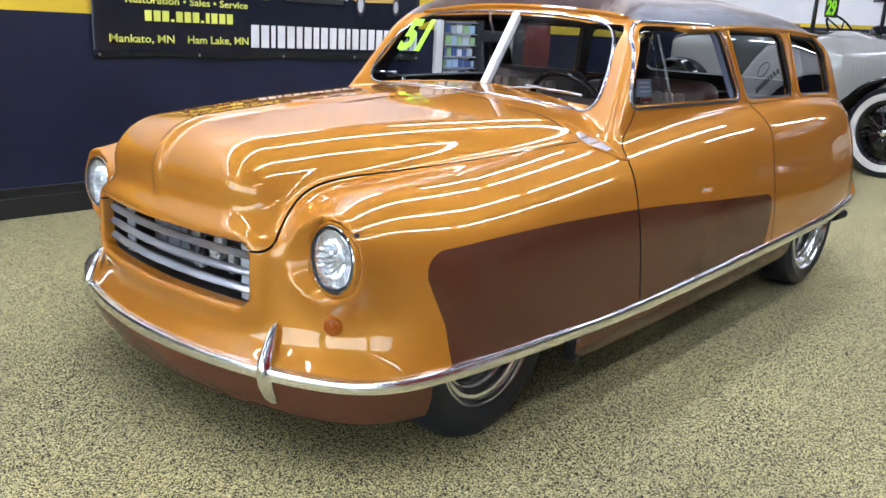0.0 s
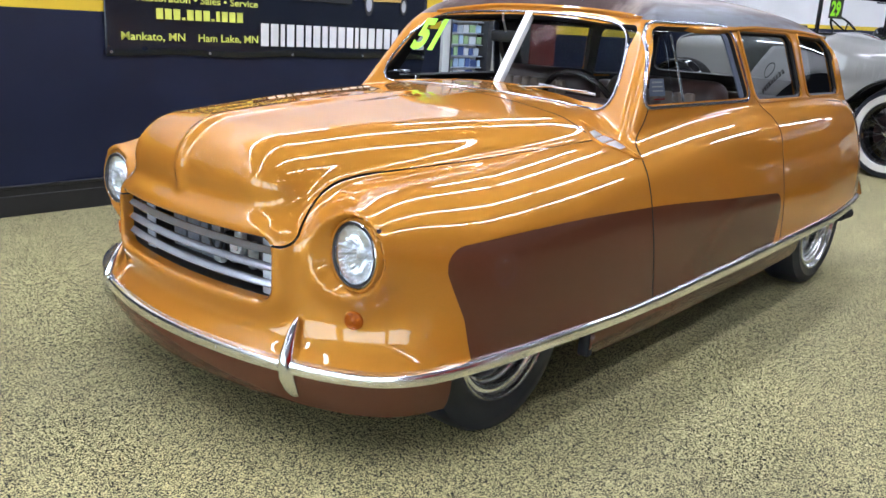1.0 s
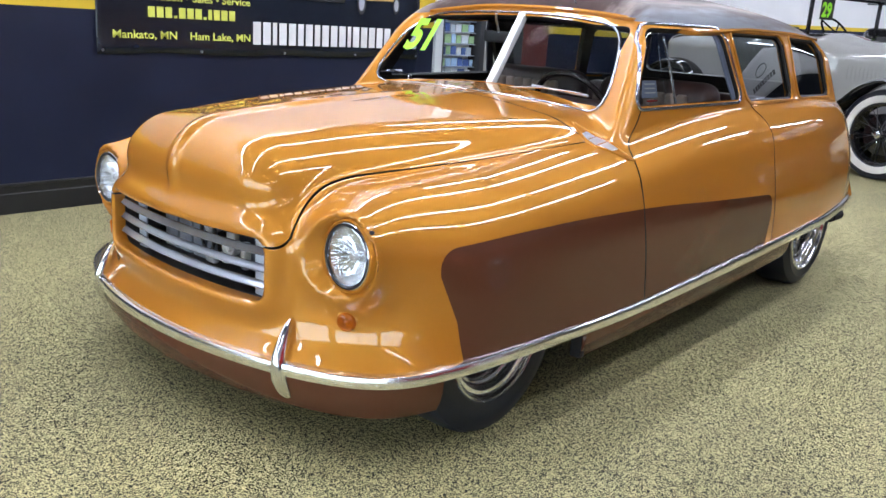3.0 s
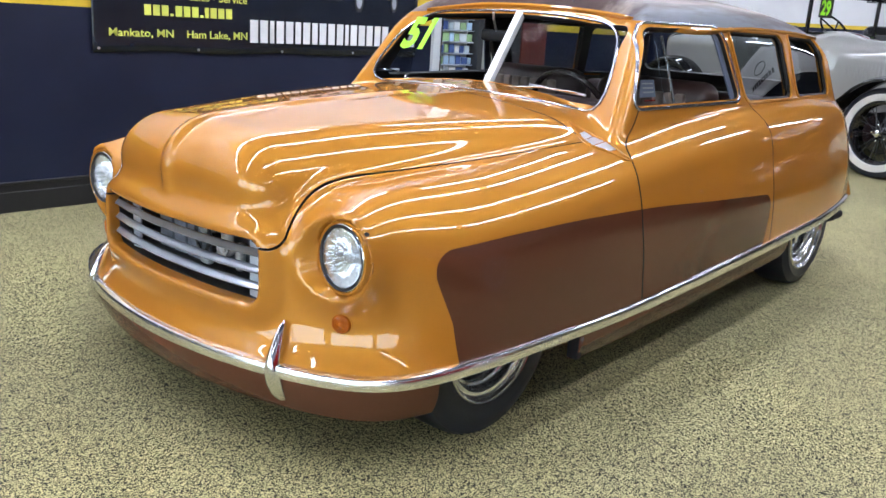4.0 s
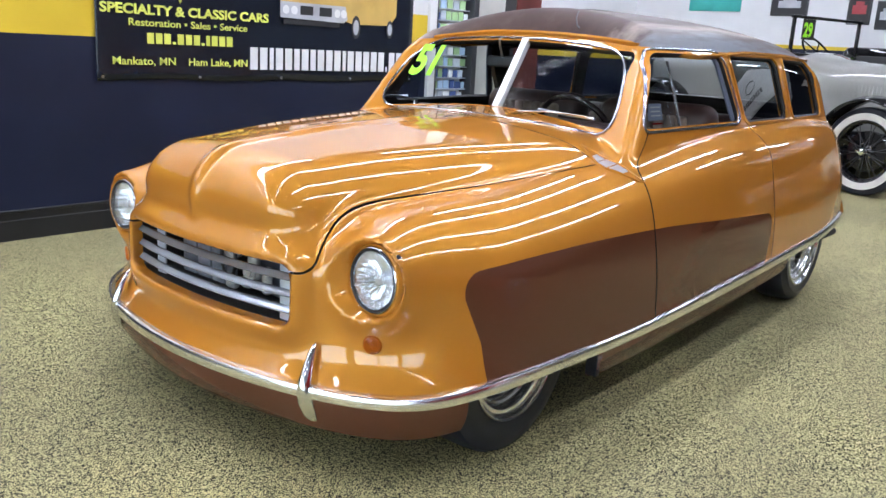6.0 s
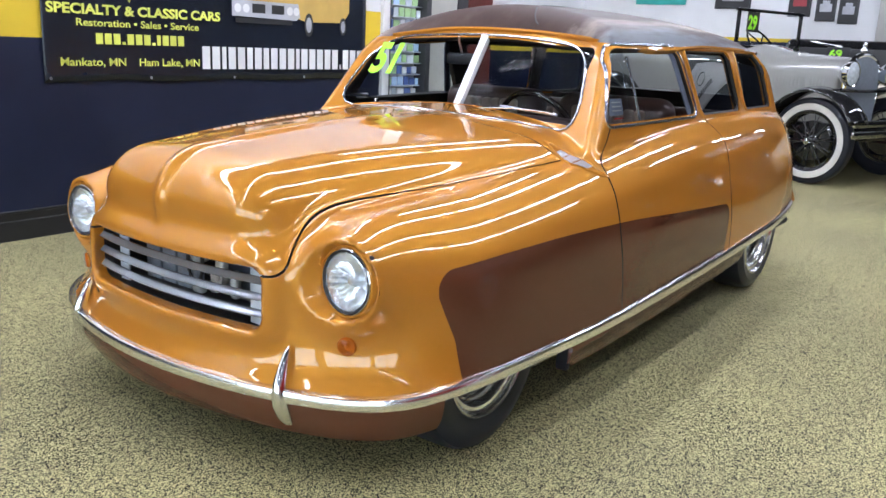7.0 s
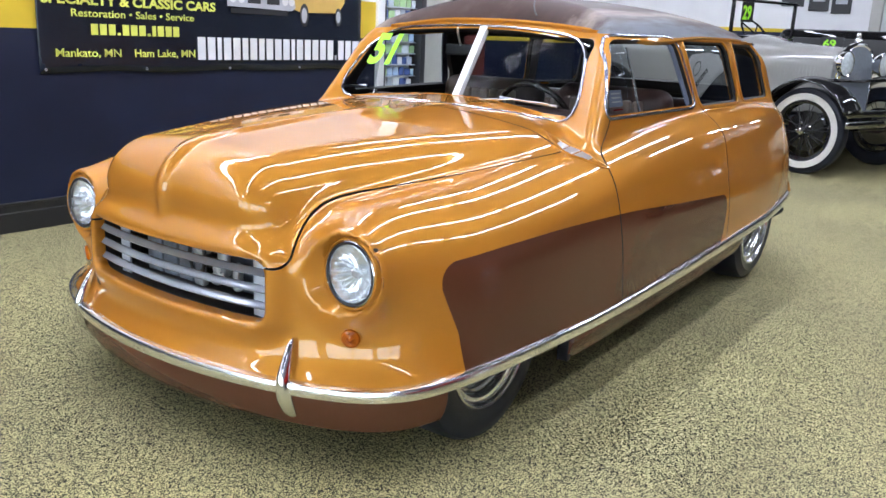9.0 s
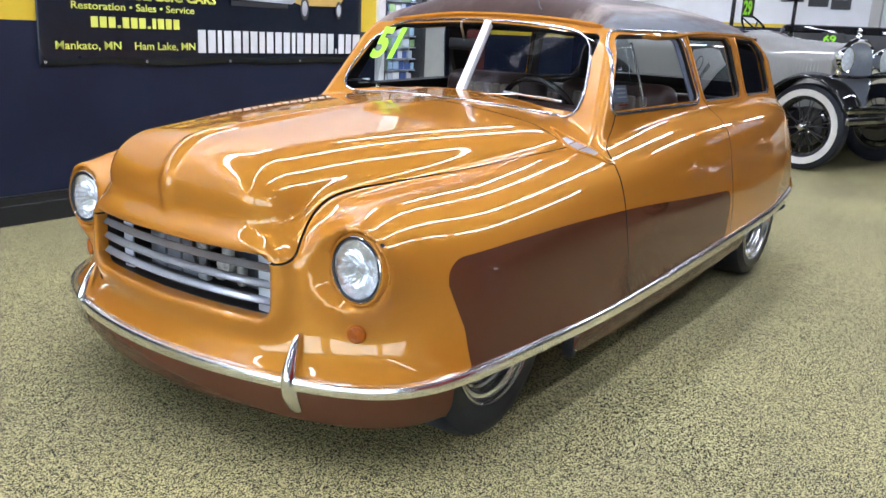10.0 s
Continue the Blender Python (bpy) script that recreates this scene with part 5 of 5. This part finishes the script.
structure("trim_post", box(EAST - 0.10, EAST, 0.10, 0.235, 0, CEIL, 0.01), GREYPANEL, "grey corner post on the wall", "trim")

# ---- open tourer beside the wall ----
tourer = thing("vintage_tourer", "pale grey 1920s open tourer with black wings and whitewall tyres", "car", (8.60, -0.21, 0), 73)
tourer.scale = (1.06, 1.06, 1.06)
R2 = 0.405


def spoked_wheel(parent, x, y, s):
    w = new("wheel")
    w.parent, w.location = parent, (x, y, R2)
    part("tyre", lathe(tyre_profile(R2, 0.125, 0.275), 56, "y", close=True), TYRE, w)
    part("whitewall", lathe([(0.285, s * 0.050), (0.292, s * 0.0665), (0.350, s * 0.0668), (0.352, s * 0.050)], 56, "y", close=True), WHITEWALL, w, "white tyre sidewall")
    part("rim", lathe([(0.255, s * -0.04), (0.255, s * 0.045), (0.275, s * 0.055), (0.282, s * 0.052), (0.280, s * -0.04)], 48, "y", close=True), BLACKP, w)
    part("drum", lathe([(0.001, s * 0.0), (0.19, s * 0.0), (0.19, s * -0.05), (0.001, s * -0.05)], 32, "y"), BLACKP, w)
    part("hub_cap", lathe([(0.001, s * 0.11), (0.022, s * 0.108), (0.034, s * 0.095), (0.038, s * 0.05), (0.055, s * 0.02), (0.06, 0.0), (0.001, 0.0)], 24, "y"), CHROME, w)
    for k in range(5):
        a = 2 * math.pi * k / 5
        part("lug_nut", lathe([(0.008, 0.0), (0.008, s * 0.03), (0.001, s * 0.034)], 8, "y", (0.075 * math.cos(a), s * 0.01, 0.075 * math.sin(a))), CHROME, w)
    for k in range(20):
        a, b = 2 * math.pi * k / 20, 2 * math.pi * (k + (0.8 if k % 2 else -0.8)) / 20
        part("spoke", tube([(0.05 * math.cos(a), s * (0.05 if k % 2 else 0.0), 0.05 * math.sin(a)), (0.258 * math.cos(b), s * 0.01, 0.258 * math.sin(b))], 0.004, n=5), RUBBER, w)


for x in (0.0, 2.63):
    for s in (-1, 1):
        spoked_wheel(tourer, x, s * 0.71, s)


# wings: an arch that runs on as a running board
def wing(parent, cx, s, a0, a1, r, y0, y1, tail):
    pts = []
    for k in range(21):
        a = radians(a0 + (a1 - a0) * k / 20)
        pts.append(Vector((cx + r * math.cos(a), 0, R2 + r * math.sin(a))))
    pts += [Vector(p) for p in tail]
    bm = bmesh.new()
    rows = []
    for i, p in enumerate(pts):
        t = (pts[min(i + 1, len(pts) - 1)] - pts[max(i - 1, 0)]).normalized()
        u = Vector((-t.z, 0, t.x)) if Vector((-t.z, 0, t.x)).dot(p - Vector((cx, 0, R2))) > 0 else Vector((t.z, 0, -t.x))
        rows.append([bm.verts.new(p + Vector((0, s * (y0 + (y1 - y0) * v), 0)) + u * (0.055 * math.sin(math.pi * (0.12 + 0.80 * v)) - 0.02)) for v in [k / 10 for k in range(11)]])
    for p, q in zip(rows, rows[1:]):
        for i in range(10):
            bm.faces.new((p[i], p[i + 1], q[i + 1], q[i]))
    ob = part("wing", bm, BLACKP, parent, "glossy black wing")
    so = ob.modifiers.new("thick", "SOLIDIFY")
    so.thickness = 0.012


for s in (-1, 1):
    wing(tourer, 0.0, s, 157, 40, 0.475, 0.52, 0.86, [(0.62, 0, 0.50), (0.85, 0, 0.38)])
    wing(tourer, 2.63, s, 150, -5, 0.485, 0.52, 0.84, [])
    part("running_board", box(0.80, 2.2, s * 0.70 - 0.15, s * 0.70 + 0.15, 0.34, 0.37, 0.01), BLACKP, tourer)
part("chassis", box(-0.35, 3.0, -0.40, 0.40, 0.42, 0.55, 0.02), BLACKP, tourer)


def tourer_field(x, y, z):
    """Bonnet, cowl and tub as one smooth grey skin."""
    y = np.abs(y)
    w = knots(x, [0.03, 0.25, 0.75, 1.05, 2.3, 3.1], [0.285, 0.30, 0.42, 0.56, 0.62, 0.52])
    zt = knots(x, [0.03, 0.25, 0.75, 1.0, 1.25, 3.1], [1.185, 1.195, 1.235, 1.285, 1.27, 1.25])
    d = rmax(y - w + 0.03 * np.maximum(0.9 - z, 0), z - zt - 0.0 + 0.10 * (y / np.maximum(w, 0.1)) ** 2, 0.10)
    d = rmax(d, 0.05 - x, 0.01)
    d = rmax(d, x - 3.05, 0.2)
    return np.maximum(d, 0.52 - z)


tv, tt = skin(tourer_field, (-0.2, -0.7, 0.45), (3.2, 0.7, 1.4), 0.03)
_, (tv, tt) = cut(tv, tt, lambda x, y, z: np.maximum(np.maximum(1.17 - x, x - 2.95), np.maximum(np.abs(y) - 0.52, 1.0 - z)))
sheet("body", tv, tt, tourer_field, [GREYP], tourer, 0.012, "pale grey bonnet and tub")
for s in (-1, 1):
    for k in range(14):
        x = 0.20 + 0.036 * k
        w = float(knots(np.array([x]), [0.03, 0.25, 0.75, 1.05], [0.285, 0.30, 0.42, 0.56])[0])
        part("louvre", tube([(x, s * (w - 0.004), 0.84), (x + 0.004, s * (w + 0.004), 0.92), (x, s * (w - 0.004), 1.00)], 0.0045, n=6), GREYP, tourer)
part("cockpit", box(1.15, 2.95, -0.52, 0.52, 0.60, 0.98, 0.03), CABIN, tourer)
TOURCORE = plain("dull_blue_grey_core", (0.25, 0.28, 0.325), 0.5, 0.2, 0.1, 40)
# radiator with its bright shell
bm = bmesh.new()
prof = [(-0.235, 0.52), (0.235, 0.52), (0.25, 0.75), (0.25, 1.0), (0.215, 1.12), (0.13, 1.185), (0.0, 1.205), (-0.13, 1.185), (-0.215, 1.12), (-0.25, 1.0), (-0.25, 0.75)]
bm.faces.new([bm.verts.new((-0.035, y * 1.15, z)) for y, z in prof])
ex = bmesh.ops.extrude_face_region(bm, geom=bm.faces[:])
bmesh.ops.translate(bm, verts=[v for v in ex["geom"] if isinstance(v, bmesh.types.BMVert)], vec=(0.06, 0, 0))
part("radiator_core", bm, TOURCORE, tourer, "blue-grey radiator core", False)
loop = [Vector((-0.015, y * 1.15, z)) for y, z in [(-0.235, 0.50), (-0.262, 0.75), (-0.262, 1.0), (-0.245, 1.075), (-0.215, 1.13), (-0.17, 1.17), (-0.12, 1.195), (-0.06, 1.21), (0.0, 1.215), (0.06, 1.21), (0.12, 1.195), (0.17, 1.17), (0.215, 1.13), (0.245, 1.075), (0.262, 1.0), (0.262, 0.75), (0.235, 0.50)]]
part("radiator_shell", tube(loop, 0.026, n=10), CHROME, tourer, "bright radiator shell")
part("radiator_cap", lathe([(0.03, 1.235), (0.034, 1.25), (0.026, 1.27), (0.012, 1.285), (0.022, 1.31), (0.010, 1.335), (0.001, 1.345)], 20, "z", (0.0, 0, 0)), CHROME, tourer)
for k in range(13):
    y = -0.245 + 0.49 * k / 12
    part("radiator_rib", box(-0.0358, -0.034, y - 0.006, y + 0.003, 0.54, 1.10), TOURCORE, tourer)
part("tie_bar", tube([(-0.06, -0.52, 0.88), (-0.07, 0.0, 0.87), (-0.06, 0.52, 0.88)], 0.016), BLACKP, tourer)
for s in (-1, 1):
    part("headlamp_shell", lathe([(0.001, 0.13), (0.05, 0.12), (0.09, 0.085), (0.115, 0.035), (0.122, 0.0), (0.116, -0.006), (0.108, 0.0)], 32, "x", (-0.12, s * 0.36, 1.035)), CHROME, tourer, "bright headlamp shell")
    part("headlamp_lens", lathe([(0.112, 0.0), (0.09, -0.012), (0.05, -0.02), (0.001, -0.023)], 32, "x", (-0.12, s * 0.36, 1.035)), plain("pale_lamp_glass", (0.66, 0.71, 0.74), 0.12, 0, 0.2, 30), tourer, "pale ribbed lamp glass")
for z in (0.60, 0.50):
    part("bumper_bar", box(-0.45, -0.425, -0.80, 0.80, z - 0.032, z + 0.032, 0.008), CHROME, tourer)
part("bumper_clamp", box(-0.465, -0.415, -0.035, 0.035, 0.47, 0.63, 0.012), CHROME, tourer)
for s in (-1, 1):
    part("bumper_iron", tube([(-0.43, s * 0.33, 0.56), (-0.2, s * 0.36, 0.55), (0.1, s * 0.38, 0.50)], 0.018), BLACKP, tourer)
# windscreen frame, steering wheel
for s in (-1, 1):
    part("screen_post", box(1.05, 1.08, s * 0.56 - 0.018, s * 0.56 + 0.018, 1.20, 1.62, 0.006), BLACKP, tourer)
part("screen_rail", box(1.045, 1.085, -0.60, 0.60, 1.605, 1.635, 0.006), BLACKP, tourer)
part("cowl_rail", box(1.03, 1.11, -0.56, 0.56, 1.235, 1.265, 0.01), BLACKP, tourer)
tw = new("steering_wheel")
tw.parent, tw.matrix_basis = tourer, pose(1.42, -0.40, 1.30, 0, -50, 0)
part("rim", tube([(0.20 * math.cos(a), 0.20 * math.sin(a), 0) for a in [2 * math.pi * k / 32 for k in range(32)]], 0.012, True), BLACKP, tw)
for k in range(4):
    part("spoke", tube([(0, 0, 0), (0.2 * math.cos(math.pi / 2 * k + 0.7), 0.2 * math.sin(math.pi / 2 * k + 0.7), 0)], 0.009), BLACKP, tw)
part("column", tube([(1.10, -0.40, 1.0), (1.42, -0.40, 1.30)], 0.018), BLACKP, tourer)
tag = thing("year_card", "black card with fluorescent green figures 29 behind the tourer's screen", "sign", (8.60, -0.21, 0), 73)
tag.scale = (1.06, 1.06, 1.06)
part("card", box(1.020, 1.026, 0.27, 0.47, 1.40, 1.60), BASEBLACK, tag)
ob = text_mesh("29", 0.19, GREEN, tag, pose(1.0185, 0.455, 1.43, 90, 0, -90), "figures", "", 0.0006, 0.008, 0.78)

# ---- cream hardtop parked further back, mostly hidden by the tourer ----
hardtop = thing("parked_hardtop", "cream car with a dark roof parked behind the tourer", "car", (10.55, -0.25, 0), 90)
part("body", box(-2.2, 2.2, -0.80, 0.80, 0.30, 0.98, 0.14, 4), CREAM, hardtop, "cream body")
bm = box(-0.9, 1.5, -0.62, 0.62, 0.96, 1.46, 0.10, 4)
for v in bm.verts:
    if v.co.z > 1.2:
        v.co.x = 0.3 + (v.co.x - 0.3) * 0.78
        v.co.y *= 0.88
part("roof", bm, BLACKP, hardtop, "black roof")
for s in (-1, 1):
    part("side_window", box(-0.55, 1.1, s * 0.60 - 0.02, s * 0.60 + 0.02, 1.04, 1.36, 0.01), RUBBER, hardtop)
    for x in (-1.35, 1.35):
        part("tyre", lathe(tyre_profile(0.32, 0.2, 0.19), 32, "y", (x, s * 0.72, 0.32), True), TYRE, hardtop)

card = thing("year_card", "black card with fluorescent green figures 69 on the car behind", "sign", (9.9, 0.325, 1.255))
part("card", box(0.0, 0.006, -0.13, 0.13, -0.03, 0.12), BASEBLACK, card)
part("stay", box(0.006, 0.012, -0.02, 0.02, -0.26, 0.05), STEEL, card)
text_mesh("69", 0.125, GREEN, card, pose(-0.001, 0.10, 0.0, 90, 0, -90), "figures", "", 0.0006, 0.005, 1.15)

# ---- white flag hung at a slant from the ceiling; the wagon's side windows mirror it ----
flag = thing("hanging_flag", "white cloth flag with a grey oval mark hung on cords", "flag", (EAST - 0.03, -3.02, 2.27))
bm = bmesh.new()
rows = []
for i in range(15):
    col = []
    for j in range(9):
        u, v = i / 14 - 0.5, j / 8 - 0.5
        a = radians(7)
        y, z = 1.36 * u, 0.62 * v
        col.append(bm.verts.new((-0.015 * math.sin(u * 9 + v * 3), y * math.cos(a) - z * math.sin(a), y * math.sin(a) + z * math.cos(a))))
    rows.append(col)
for i in range(14):
    for j in range(8):
        bm.faces.new((rows[i][j], rows[i + 1][j], rows[i + 1][j + 1], rows[i][j + 1]))
cloth = part("cloth", bm, PAPER, flag)
so = cloth.modifiers.new("thick", "SOLIDIFY")
so.thickness = 0.003
for y, z in ((-0.70, 0.215), (0.63, 0.38)):
    part("cord", tube([(0, y, z), (0, y, CEIL - 2.27)], 0.003), STEEL, flag)
ring = [(-0.03, 0.02 + 0.16 * math.cos(t), 0.07 + 0.07 * math.sin(t) + 0.02 * math.cos(t)) for t in [2 * math.pi * k / 28 for k in range(28)]]
part("oval_mark", tube(ring, 0.010, True, 6), STEEL, flag)
for k in range(9):
    y = 0.30 - 0.072 * k
    part("letter_bar", box(-0.034, -0.028, y - 0.025, y + 0.025, -0.14 + 0.12 * y, -0.07 + 0.12 * y), STEEL, flag)


# ---- red old car that the wagon's flank mirrors, and an unseen black one added to darken it ----
def roadster_field(x, y, z):
    """Body of an open car with full wings."""
    y = np.abs(y)
    tub = rmax(rmax(y - 0.62 + 0.10 * (x / 2.0) ** 2, np.abs(x) - 2.0, 0.3), np.maximum(z - 0.98 + 0.05 * np.abs(x), 0.36 - z), 0.14)
    arches = None
    for cx in (-1.3, 1.35):
        w = rmax(np.hypot(x - cx, (z - 0.30) * 1.15) - 0.47, np.abs(y - 0.70) - 0.15, 0.10)
        arches = w if arches is None else np.minimum(arches, w)
    d = smin(tub, arches, 0.12)
    for cx in (-1.3, 1.35):
        d = smax(d, -rmax(np.hypot(x - cx, z - 0.33) - 0.37, 0.62 - y, 0.02), 0.02)
    return np.maximum(d, 0.30 - z)


def roadster(at, rz, paint, label, white=True):
    car = thing("parked_roadster", label, "car", at, rz, "cars along the south side")
    v, t = skin(roadster_field, (-2.2, -1.0, 0.2), (2.2, 1.0, 1.1), 0.04)
    sheet("body", v, t, roadster_field, [paint], car, 0.01)
    part("seat", box(0.1, 0.9, -0.5, 0.5, 0.90, 1.06, 0.06, 3), CABIN, car)
    frame_loop = [(-0.35, -0.55, 0.93), (-0.22, -0.50, 1.30), (-0.22, 0.50, 1.30), (-0.35, 0.55, 0.93)]
    part("screen_frame", tube(frame_loop, 0.018), CHROME, car)
    for s in (-1, 1):
        part("side_moulding", tube([(-1.7, s * 0.56, 0.80), (-0.8, s * 0.625, 0.83), (0.4, s * 0.635, 0.83), (1.6, s * 0.57, 0.80)], 0.012), CHROME, car, "chrome side moulding")
        for x in (-1.35, -0.85, -0.35, 0.75):
            part("latch", box(x - 0.05, x + 0.05, s * 0.635 - 0.02, s * 0.635 + 0.02, 0.72, 0.755, 0.012, 3), CHROME, car, "chrome latch")
        part("side_lamp", lathe([(0.001, 0.10), (0.04, 0.08), (0.055, 0.0), (0.04, -0.015), (0.001, -0.02)], 20, "x", (-0.42, s * 0.60, 0.98)), CHROME, car, "chrome side lamp")
    for s in (-1, 1):
        for x in (-1.3, 1.35):
            w = new("wheel")
            w.parent, w.location = car, (x, s * 0.74, 0.33)
            part("tyre", lathe(tyre_profile(0.33, 0.15, 0.19), 40, "y", close=True), TYRE, w)
            if white:
                part("whitewall", lathe([(0.215, s * 0.066), (0.222, s * 0.080), (0.285, s * 0.080), (0.290, s * 0.066)], 40, "y", close=True), WHITEWALL, w, "white tyre sidewall")
            part("hub_cap", lathe([(0.001, s * 0.075), (0.08, s * 0.065), (0.12, s * 0.04), (0.19, s * 0.03), (0.19, s * 0.0), (0.001, s * 0.0)], 32, "y"), CHROME, w)
        part("headlamp", lathe([(0.001, 0.14), (0.07, 0.10), (0.095, 0.0), (0.07, -0.02), (0.001, -0.03)], 24, "x", (-1.96, s * 0.50, 0.72)), CHROME, car)
        part("bumper", tube([(s * 2.12, -0.80, 0.46), (s * 2.17, -0.3, 0.46), (s * 2.17, 0.3, 0.46), (s * 2.12, 0.80, 0.46)], 0.045, flat=0.5), CHROME, car, "chrome bumper bar")
        part("bumper_bracket", box(s * 2.02 - 0.12, s * 2.02 + 0.12, -0.25, 0.25, 0.42, 0.48, 0.01), STEEL, car)
    return car


roadster((0.30, -3.62, 0), 4, RED, "dark red open roadster with whitewall tyres across the hall")
# added out of view: covers the bright floor mirrored in the rear flank
roadster((9.3, -2.75, 0), 8, BLACKP, "black open roadster with black tyres across the hall", False)
